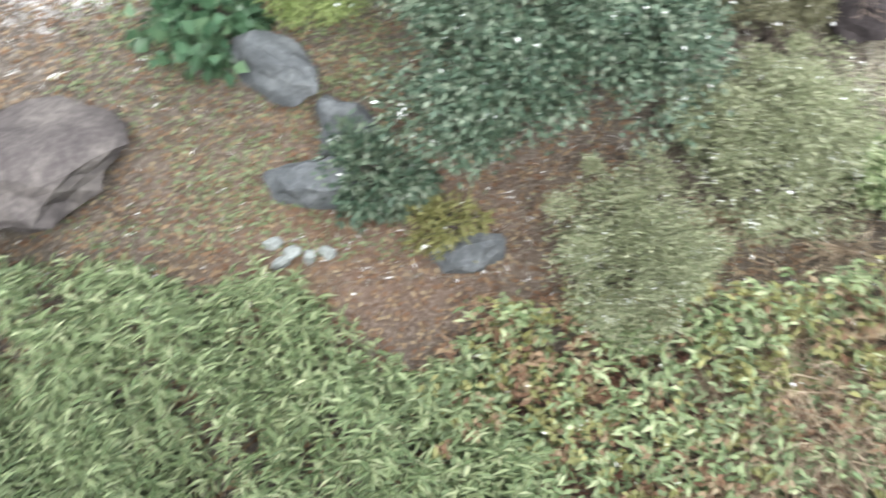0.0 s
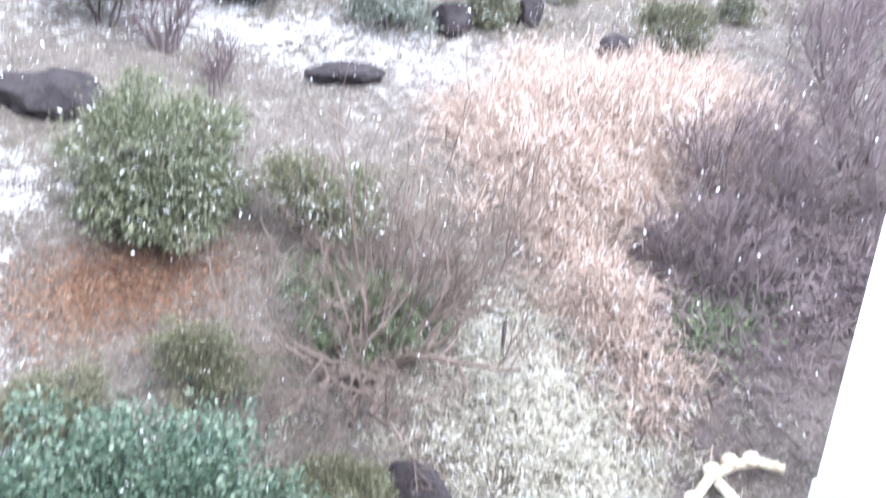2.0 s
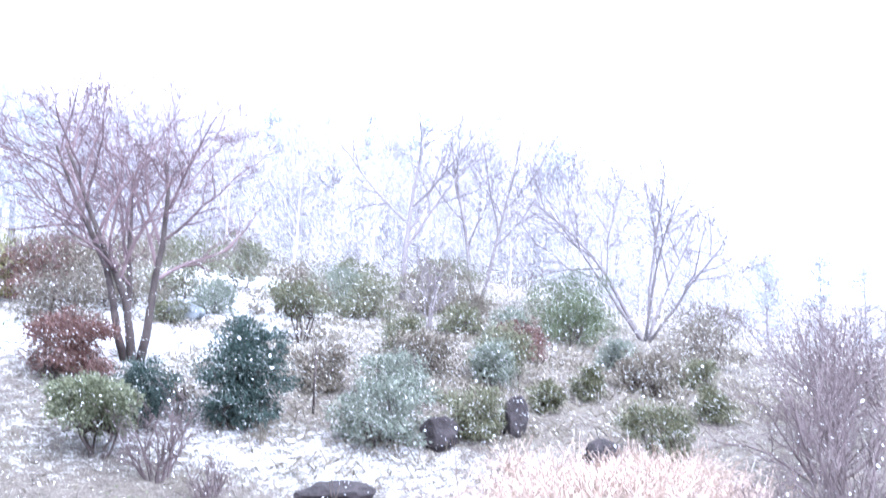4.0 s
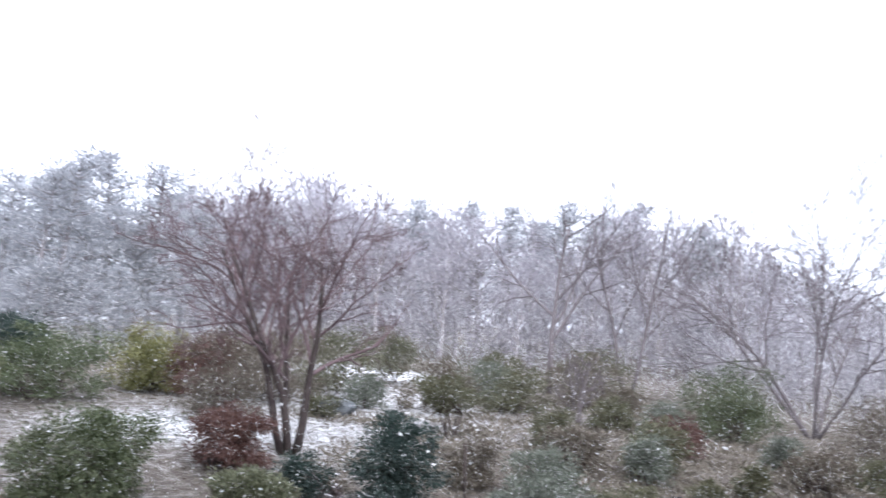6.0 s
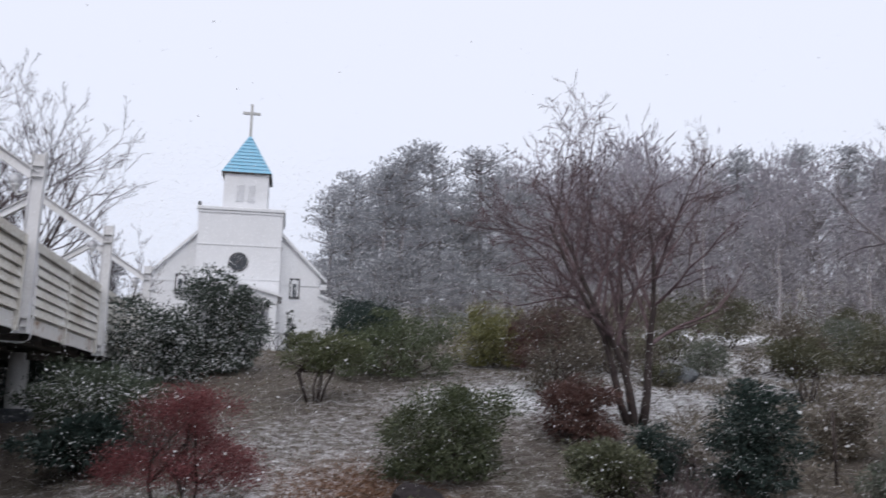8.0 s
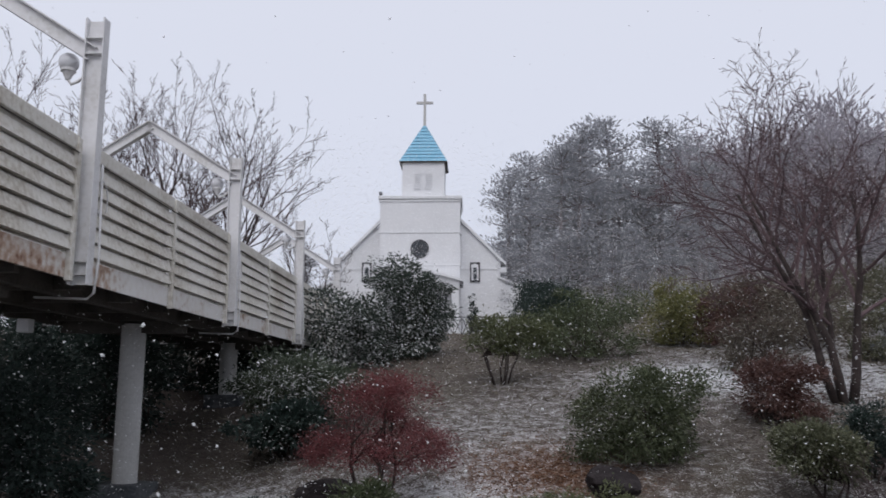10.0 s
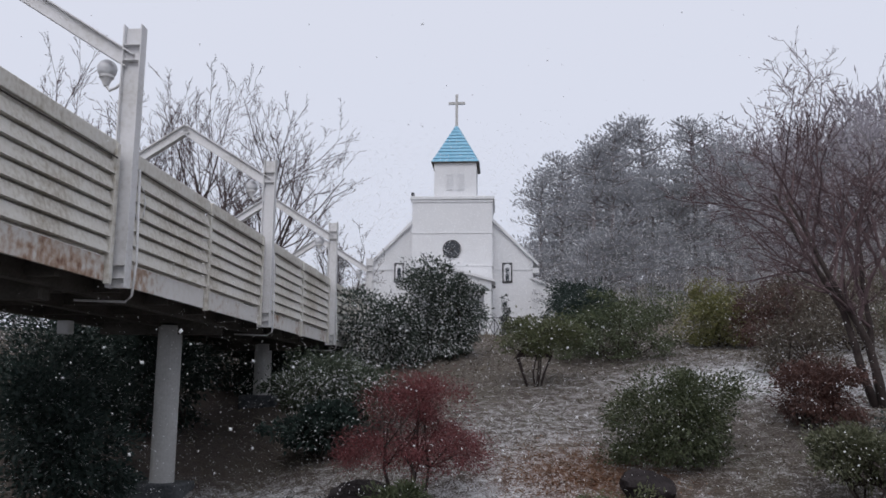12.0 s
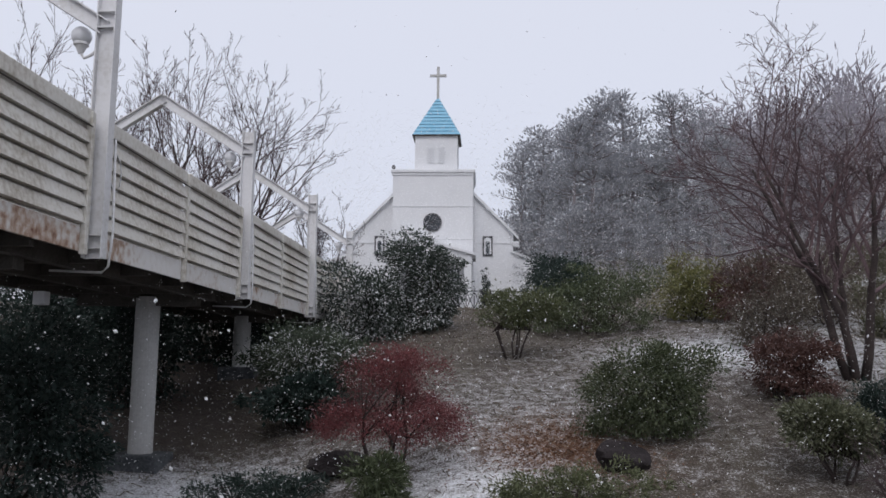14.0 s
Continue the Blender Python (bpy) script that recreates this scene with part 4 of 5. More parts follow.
def plant_woods():
    rng = np.random.default_rng(77)
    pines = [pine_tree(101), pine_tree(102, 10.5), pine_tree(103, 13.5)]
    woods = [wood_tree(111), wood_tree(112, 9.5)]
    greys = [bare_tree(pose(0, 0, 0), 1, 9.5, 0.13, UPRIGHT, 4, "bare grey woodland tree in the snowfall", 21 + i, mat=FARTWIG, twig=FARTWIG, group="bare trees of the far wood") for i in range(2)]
    used = set()

    def plant(kinds, bearing, r, s):
        x, y = -r * math.sin(radians(bearing)), r * math.cos(radians(bearing))
        i = int(rng.integers(0, len(kinds)))
        m = Matrix.Translation((x, y, gz(x, y) - 0.4)) @ Matrix.Rotation(rng.uniform(0, 6.28), 4, "Z") @ Matrix.Scale(s, 4)
        if kinds[i].name in used:
            copy_thing(kinds[i], m)
        else:
            used.add(kinds[i].name)
            kinds[i].matrix_basis = m
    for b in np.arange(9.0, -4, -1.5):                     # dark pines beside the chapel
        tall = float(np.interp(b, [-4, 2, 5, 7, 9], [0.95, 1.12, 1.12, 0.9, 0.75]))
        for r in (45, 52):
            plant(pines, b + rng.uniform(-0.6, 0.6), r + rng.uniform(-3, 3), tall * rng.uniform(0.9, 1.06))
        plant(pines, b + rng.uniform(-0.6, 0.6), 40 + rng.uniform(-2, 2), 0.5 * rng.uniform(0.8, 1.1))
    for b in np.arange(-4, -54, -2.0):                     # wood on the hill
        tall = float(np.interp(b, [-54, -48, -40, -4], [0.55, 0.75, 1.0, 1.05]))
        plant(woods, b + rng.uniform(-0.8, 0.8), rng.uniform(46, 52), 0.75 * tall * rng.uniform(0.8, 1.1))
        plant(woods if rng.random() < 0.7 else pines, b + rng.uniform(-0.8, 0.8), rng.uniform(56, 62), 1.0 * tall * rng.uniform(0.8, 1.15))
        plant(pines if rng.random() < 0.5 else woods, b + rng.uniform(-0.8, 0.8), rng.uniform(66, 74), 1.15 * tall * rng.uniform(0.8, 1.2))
    for b in np.arange(-12, -52, -4.5):
        plant(greys, b + rng.uniform(-1, 1), rng.uniform(40, 48), rng.uniform(0.7, 0.95))
    for b in np.arange(24, 62, 2.6):                       # dark wood seen below the bridge
        plant(pines, b + rng.uniform(-1, 1), rng.uniform(26, 36), 0.34 * rng.uniform(0.8, 1.1))
    for b in np.arange(11, 60, 4.6):                       # behind the chapel and the bridge
        plant(greys, b + rng.uniform(-1.5, 1.5), rng.uniform(62, 75), rng.uniform(0.6, 0.9))
        plant(woods, b + rng.uniform(-1.5, 1.5), rng.uniform(55, 75), rng.uniform(0.45, 0.6))
    for b in (-54.5, -57, -51.5):
        plant(pines, b, 28 + rng.uniform(-2, 3), 0.36)


plant_woods()

# -- shrubs on the slope
EVER, OL = "dense round evergreen shrub dusted with snow", "small olive-leaved clipped shrub on the slope"
shrub("camellia", -5.95, 20.1, 2.25, 2.4, 17000, CAMELLIA, "large dark camellia with frosted leaves by the chapel", seed=1, leaf=(0.085, 0.04), lift=0.0)
shrub("camellia", -7.45, 19.4, 3.3, 1.95, 20000, CAMELLIA, "broad dark camellia with frosted leaves by the bridge end", seed=71, leaf=(0.085, 0.04), lift=0.0)
shrub("rhododendron", -6.35, 14.0, 2.5, 1.65, 15000, FROSTRHODO, "low rhododendron frosted with snow beside the bridge", seed=2, leaf=(0.085, 0.03))
shrub("rhododendron", -6.0, 13.1, 1.9, 0.85, 7000, DARKLEAF, "dark evergreen shrub in the shade of the bridge", seed=3, leaf=(0.11, 0.045))
shrub("red_shrub", -3.82, 10.7, 1.8, 1.75, 30000, REDLEAF, "spreading shrub with fine dark red leaves in two tiers", seed=34, leaf=(0.036, 0.012), lift=0.30, stems=6, stem_r=0.026, clumps=190,
      lobes=[(0.45, 0, 0.62, 0.36), (0.05, 0.2, 0.66, 0.38), (-0.4, 0, 0.48, 0.36), (0.25, -0.4, 0.56, 0.34), (-0.72, 0, -0.55, 0.30), (-0.35, -0.3, -0.52, 0.30),
             (0.25, 0, -0.48, 0.36), (0.68, 0, -0.42, 0.36), (0.85, 0.2, -0.5, 0.3), (0.45, -0.45, -0.5, 0.34), (0.3, 0.4, 0.1, 0.3)])
shrub("low_bamboo", -3.72, 10.1, 0.85, 0.78, 2600, FRESH, "small green bamboo grass at the foot of the red shrub", "plant", seed=72, leaf=(0.12, 0.022), lift=0.0, stems=3, stem_r=0.006)
shrub("low_shrub", -5.3, 10.35, 2.1, 0.62, 8000, DARKLEAF, "low dark shrub dusted with snow", seed=73, leaf=(0.06, 0.025), lift=0.0)
shrub("stem_shrub", -3.15, 16.8, 2.0, 1.4, 8500, OLIVEGREEN, "open shrub with bare stems under a green crown", seed=6, leaf=(0.07, 0.028), lift=0.36, stems=8, stem_r=0.022)
shrub("camellia", -3.3, 26.7, 2.3, 2.0, 8000, DARKLEAF, "dark round camellia beside the chapel", seed=7, leaf=(0.085, 0.04))
shrub("azalea", -1.75, 20.2, 3.3, 1.8, 18000, FRESH, "wide green azalea mound on the slope", seed=8, leaf=(0.07, 0.028), lift=0.0)
shrub("azalea", -2.7, 21.2, 1.6, 1.7, 7000, DARKLEAF, "dark green shrub behind the azalea mound", seed=9, leaf=(0.075, 0.03))
shrub("yellow_shrub", 0.55, 22.4, 2.3, 1.8, 10000, YELLOW, "yellow-green leafy shrub on the slope", seed=10, leaf=(0.08, 0.034), lift=0.0)
for i, (x, y, w, h, mat) in enumerate([(1.9, 18.3, 2.0, 1.3, BROWNLEAF), (3.4, 20.6, 2.6, 1.8, BROWNLEAF), (1.9, 21.6, 2.2, 1.6, RUSSET), (5.2, 22.6, 3.0, 1.9, OLIVE), (7.3, 20.0, 2.2, 1.4, BROWNLEAF),
                                       (9.6, 20.6, 2.2, 1.5, OLIVE), (12.6, 21.5, 2.6, 1.7, BROWNLEAF), (14.5, 24.0, 3.0, 1.8, OLIVE), (7.6, 13.6, 1.4, 0.9, BROWNLEAF), (10.4, 14.6, 1.5, 0.9, RUSSET), (11.4, 11.8, 1.4, 0.8, BROWNLEAF)]):
    shrub("withered_shrub" if mat is not OLIVE else "olive_shrub", x, y, w, h, int(2200 + 900 * w * h), mat, "withered brown shrub on the slope" if mat is not OLIVE else "broad olive shrub on the slope", seed=150 + i, leaf=(0.085, 0.03), lift=0.0)
shrub("brown_shrub", 2.0, 22.5, 2.6, 1.6, 4500, BROWNLEAF, "brown withered shrub on the slope", seed=15, leaf=(0.10, 0.04))
shrub("evergreen_bush", -0.5, 12.7, 2.2, 1.5, 20000, RHODO, "round green evergreen bush on the snowy slope", seed=16, leaf=(0.06, 0.024), lift=0.05)
shrub("dry_shrub", -1.3, 10.1, 1.8, 0.7, 8000, OLIVEGREEN, "low dry olive shrub", seed=17, leaf=(0.06, 0.02), lift=0.05)
shrub("red_shrub", 1.62, 14.2, 1.55, 1.12, 12000, RUSSET, "reddish brown shrub below the bare tree", seed=18, leaf=(0.06, 0.025), lift=0.1)
shrub("small_camellia", 1.72, 11.1, 1.25, 1.05, 10000, GREYEVERGREEN, "small glossy green shrub dusted with snow", seed=19, leaf=(0.06, 0.026), lift=0.2)
shrub("small_camellia", 2.42, 11.9, 1.0, 1.05, 7000, DARKLEAF, "small blue-green shrub dusted with snow", seed=20, leaf=(0.05, 0.022))
shrub("small_shrub", 2.95, 12.5, 0.9, 0.8, 1800, BROWNLEAF, "thin brown shrub with frosted twigs", seed=21, leaf=(0.05, 0.02))
shrub("holly", 3.64, 11.75, 1.4, 1.7, 15000, DARKLEAF, "dark upright holly with snow on its leaves", seed=22, leaf=(0.06, 0.028), lift=0.05)
for i, (x, y, w, h) in enumerate([(-8.3, 9.5, 1.7, 2.6), (-10.0, 11.2, 2.4, 2.9), (-12.0, 10.6, 2.6, 3.0), (-9.9, 14.4, 2.4, 2.5), (-11.8, 15.2, 3.0, 2.8), (-10.8, 18.2, 2.8, 2.2),
                                  (-13.4, 19.6, 3.2, 2.4), (-11.2, 22.0, 2.8, 1.7), (-9.2, 17.6, 1.8, 1.3), (-14.2, 13.5, 3.4, 3.2)]):
    shrub("dark_evergreen", x, y, w, h, int(4000 + 900 * w * h), DARKLEAF, "tall dark evergreen beside the bridge column" if i == 0 else "dark evergreen thicket in the shade of the bridge", seed=123 + i, leaf=(0.105, 0.044), lift=0.0)
shrub("cypress", -7.4, 35.4, 0.45, 2.0, 1600, DARKLEAF, "slim clipped dark cypress before the chapel", "tree", seed=27, leaf=(0.10, 0.04), lift=0.02)
shrub("hedge_bush", -9.3, 33.5, 1.5, 1.6, 2600, GREYGREEN, "grey-green bush by the chapel door", seed=28, leaf=(0.12, 0.05))
# on the right-hand slope
for i, (x, y, w, h, mat, name, lab) in enumerate([
        (7.8, 26.1, 2.2, 2.0, OLIVE, "olive_shrub", "broad olive shrub high on the slope"), (5.4, 20.1, 1.4, 0.9, FROST, "low_shrub", "low grey-green shrub on the slope"),
        (6.5, 16.9, 1.5, 1.4, OLIVE, "olive_shrub", "small vase-shaped olive shrub"), (8.3, 15.7, 1.0, 0.8, OLIVE, "olive_shrub", OL),
        (9.0, 13.1, 1.3, 1.0, OLIVE, "olive_shrub", OL), (5.4, 13.15, 1.1, 0.9, BROWNLEAF, "brown_shrub", "brown twiggy shrub on the slope"),
        (6.5, 12.3, 1.5, 0.8, FROST, "low_shrub", "low grey-green shrub on the slope"), (15.3, 18.9, 3.4, 1.9, RHODO, "green_shrub", "wide green shrub high on the slope"),
        (11.6, 18.4, 1.3, 0.9, BROWNLEAF, "brown_shrub", "brown twiggy shrub on the slope"), (5.35, 10.6, 1.35, 0.95, FROST, "low_shrub", "frosted grey-green mound beside a rock"),
        (6.7, 10.3, 1.0, 0.8, OLIVE, "olive_shrub", OL), (8.4, 10.9, 0.6, 0.55, OLIVE, "olive_shrub", OL), (9.7, 11.4, 0.65, 0.55, OLIVE, "olive_shrub", OL),
        (12.1, 13.4, 1.0, 0.8, FROST, "low_shrub", "low grey-green shrub on the slope"), (8.6, 8.5, 1.0, 0.9, OLIVE, "olive_shrub", OL), (11.05, 9.8, 0.75, 0.6, OLIVE, "olive_shrub", OL),
        (13.2, 12.3, 1.0, 0.7, OLIVE, "olive_shrub", OL), (13.4, 16.5, 1.8, 1.6, RHODO, "green_shrub", "green shrub high on the slope"), (11.2, 16.0, 1.3, 1.0, FROST, "low_shrub", "low grey-green shrub on the slope"),
        (8.4, 12.4, 1.0, 0.95, FROST, "low_shrub", "frosted grey-green mound on the slope"), (4.3, 24.5, 3.0, 1.7, BROWNLEAF, "brown_shrub", "brown withered shrub below the terrace"),
        (9.5, 22.5, 2.0, 1.3, FROST, "low_shrub", "low grey-green shrub on the slope"), (11.5, 26, 2.4, 1.4, OLIVE, "olive_shrub", "broad olive shrub high on the slope"),
        (10.6, 17.2, 1.2, 0.8, OLIVE, "olive_shrub", OL), (17.0, 15.5, 2.6, 1.8, BROWNLEAF, "brown_shrub", "brown thicket shrub on the slope"),
        (4.2, 19.0, 1.0, 0.6, OLIVE, "olive_shrub", OL)]):
    shrub(name, x, y, w, h, int(2200 + 3000 * min(2, w * h)), mat, lab, seed=200 + i, leaf=(0.06 + 0.02 * (w > 2), 0.025), lift=0.3 if "vase" in lab or "young" in lab else 0.04)
# near the house
shrub("evergreen_bush", 1.6, 7.55, 1.7, 1.4, 22000, GREYEVERGREEN, "round green evergreen bush with yellowing lower leaves", seed=40, leaf=(0.06, 0.024), lift=0.05, clumps=130,
      lobes=[(0, 0, 0.0, 0.76), (-0.46, 0, 0.1, 0.42), (0.44, 0.1, 0.14, 0.42), (0, -0.45, 0.0, 0.45), (0.05, 0.2, 0.46, 0.46), (-0.4, -0.3, -0.42, 0.34), (0.42, -0.25, -0.4, 0.34)])
shrub("olive_shrub", 1.55, 5.95, 0.85, 0.75, 7000, NEAROLIVE, "small olive-leaved bush above the camellia", seed=41, leaf=(0.04, 0.016))
shrub("olive_shrub", 0.4, 6.0, 0.95, 0.6, 6000, NEAROLIVE, "low olive clipped bush above the camellia", seed=42, leaf=(0.04, 0.016))
shrub("olive_shrub", 2.2, 4.75, 0.95, 0.6, 9000, NEAROLIVE, "low olive bush beside a dark rock", seed=43, leaf=(0.035, 0.015))
shrub("azalea", 2.2, 3.75, 1.45, 0.9, 30000, GREYGREEN, "clipped pale green azalea dome", seed=44, leaf=(0.035, 0.016), lift=0.0, clumps=90)
shrub("azalea", 1.2, 3.2, 1.4, 0.8, 28000, GREYGREEN, "clipped frosted azalea dome", seed=45, leaf=(0.032, 0.015), lift=0.0, clumps=90)
shrub("camellia", 0.55, 4.35, 2.15, 1.65, 36000, NEARCAMELLIA, "large dark glossy camellia above the rocks", seed=46, leaf=(0.056, 0.028), lift=0.22, clumps=120, spread=0.8,
      lobes=[(0, 0, 0, 0.72), (-0.5, 0.3, 0.1, 0.5), (0.35, 0.3, 0.45, 0.46), (0.5, -0.25, -0.2, 0.5), (-0.25, -0.5, -0.35, 0.42), (-0.05, 0.5, 0.5, 0.4), (0.75, 0.1, -0.3, 0.35)])
shrub("yellow_shrub", 3.65, 2.75, 2.1, 0.75, 26000, PALEOLIVE, "broad yellowish clipped shrub near the pillar", seed=47, leaf=(0.045, 0.018), lift=0.0, clumps=80)
shrub("camellia_shoots", -0.45, 3.75, 0.75, 0.55, 2600, NEARCAMELLIA, "blue-green shoots spreading over the rocks", seed=51, leaf=(0.07, 0.035), lift=0.0)
shrub("green_sprig", 2.85, 3.45, 0.6, 0.4, 1800, SASA, "light green leafy sprig between the shrubs", "plant", seed=52, leaf=(0.07, 0.03), lift=0.0)
shrub("olive_shrub", 2.9, 6.9, 1.3, 0.9, 7000, OLIVE, "olive shrub behind the bare stems", seed=53, leaf=(0.05, 0.02))
shrub("leopard_plant", -1.65, 4.75, 1.0, 0.5, 420, ROUNDLEAF, "clump of round glossy leopard plant leaves", "plant", seed=48, leaf=(0.13, 0.12), lift=0.05, stems=8, stem_r=0.008)
shrub("dwarf_conifer", -0.98, 5.15, 1.15, 0.85, 12000, LIME, "bright yellow-green dwarf conifer", seed=49, leaf=(0.05, 0.012), lift=0.0)
shrub("low_fern", 0.05, 3.5, 0.55, 0.35, 900, YELLOW, "yellowing fern at the foot of the camellia", "plant", seed=50, leaf=(0.07, 0.02), lift=0.0)

# -- rocks
for i, (x, y, w, d, h, mat) in enumerate([(-1.15, 4.5, 0.62, 0.4, 0.4, ROCK), (-0.68, 4.15, 0.5, 0.4, 0.38, ROCK), (-0.9, 3.75, 0.6, 0.32, 0.34, ROCK), (-2.75, 3.72, 1.3, 0.95, 0.36, BROWNROCK),
                                          (0.2, 3.35, 0.5, 0.3, 0.2, ROCK), (2.85, 4.7, 0.42, 0.55, 0.35, DARKROCK), (0.95, 9.4, 0.95, 0.6, 0.46, DARKROCK), (4.1, 9.3, 0.8, 0.5, 0.24, DARKROCK),
                                          (7.6, 8.6, 0.65, 0.5, 0.4, DARKROCK), (7.4, 10.35, 0.45, 0.4, 0.6, DARKROCK), (6.05, 10.2, 0.5, 0.4, 0.5, DARKROCK), (4.4, 19.1, 0.95, 0.6, 0.5, ROCK),
                                          (-0.78, 11.35, 0.72, 0.5, 0.44, DARKROCK), (-4.6, 11.3, 0.95, 0.6, 0.3, DARKROCK)]):
    rock(x, y, w, d, h, 300 + i, mat, "dark weathered garden rock" if mat is DARKROCK else "weathered blue-grey garden rock", turn=(37 * i) % 50 - 25, sink=0.4 if i == 12 else 0.25)
for i, (x, y) in enumerate([(-1.15, 3.38), (-1.02, 3.32), (-0.9, 3.30), (-0.78, 3.33), (-1.08, 3.26)]):
    rock(x, y, 0.13, 0.09, 0.08, 340 + i, PALESTONE, "small pale broken stone on the litter", turn=50 * i)


# -- bare shrub with arching stems
def twig_shrub(name, x, y, n, length, seed, label, r=0.016, spec=None, lean=40, mat=TWIG):
    rng = np.random.default_rng(seed)
    spec = spec or dict(segs=[5, 3, 2], wander=[0.17, 0.22, 0.24], lift=[0.06, 0.07, 0.05], sides=[4, 3, 3], kids=[7, 6], angle=[40, 42], ratio=[0.55, 0.5], thin=0.003, **{"from": [0.2, 0.2]})
    t = thing(name, tree_at(x, y), label, "shrub")
    tips = []
    for i in range(int(n * 0.8)):
        a, ln = rng.uniform(0, 6.28), radians(lean) * rng.uniform(0.2, 1.4)
        d = Vector((math.cos(a) * math.sin(ln), math.sin(a) * math.sin(ln), math.cos(ln)))
        tb = Tubes()
        grow(tb, rng, Vector((math.cos(a) * 0.1, math.sin(a) * 0.1, -0.05)), d, length * rng.uniform(0.6, 1.15), r * rng.uniform(0.7, 1.3), 0, spec, tips)
        link("branch", tb.v, tb.f, mat, t)
    return t


GNARLED = dict(segs=[7, 5, 4, 3], wander=[0.26, 0.24, 0.2, 0.16], lift=[0.09, 0.12, 0.16, 0.2], sides=[6, 5, 4, 3], kids=[6, 5, 4], angle=[52, 46, 40], ratio=[0.6, 0.55, 0.6], thin=0.003, **{"from": [0.3, 0.2, 0.2]})
WHIPS = dict(segs=[6, 4, 2], wander=[0.07, 0.10, 0.15], lift=[0.05, 0.06, 0.05], sides=[4, 3, 3], kids=[5, 3], angle=[24, 26], ratio=[0.4, 0.4], thin=0.003, **{"from": [0.3, 0.2]})
twig_shrub("bare_shrub", 3.08, 5.75, 22, 1.6, 62, "spreading bare shrub with gnarled arching branches", r=0.034, lean=60, mat=STICK, spec=GNARLED)
twig_shrub("bare_shrub", 3.12, 5.85, 36, 2.0, 60, "tall thin whips of a bare brown shrub", r=0.011, lean=40, mat=STICK, spec=WHIPS)
shrub("ivy_clump", 2.95, 5.95, 1.35, 0.75, 7500, FRESH, "grey-green foliage inside the bare shrub", seed=61, leaf=(0.045, 0.02), lift=0.05)
for i, (x, y, n, ln) in enumerate([(2.6, 9.4, 10, 0.6), (2.3, 10.3, 14, 0.9), (7.2, 5.2, 24, 0.95), (8.4, 5.4, 24, 1.1), (10.0, 7.0, 26, 1.5), (11.5, 8.0, 26, 1.7), (9.4, 6.2, 22, 1.2), (13.5, 9.2, 26, 2.0), (7.9, 4.5, 22, 0.9), (6.4, 5.2, 26, 0.8), (7.0, 5.9, 26, 0.9), (5.9, 5.3, 22, 0.65), (7.7, 6.0, 22, 1.0), (15.5, 11.0, 26, 2.2), (12.5, 7.4, 26, 1.8), (6.1, 4.7, 18, 0.6)]):
    twig_shrub("bare_thicket", x, y, n, ln, 400 + i, "leafless purple-brown thicket on the bank" if x > 4 else "small leafless frosted shrub", mat=DARKTWIG if x > 4 else TWIG)
for i, (x, y, h) in enumerate([(4.89, 12.0, 1.0), (3.9, 5.2, 0.45)]):
    st = thing("garden_stake", tree_at(x, y), "thin grey wooden stake in the ground", "stake")
    tube("stake", [(0, 0, -0.1), (0.01, 0.01, h)], 0.018, BARK, st, sides=6)


# -- grasses and litter that nobody could count
def scatter(rng, n, x0, x1, y0, y1):
    x, y = rng.uniform(x0, x1, n), rng.uniform(y0, y1, n)
    return x, y


def stuff(ob, label, category):
    return tagged(ob, label, category, kind="stuff")


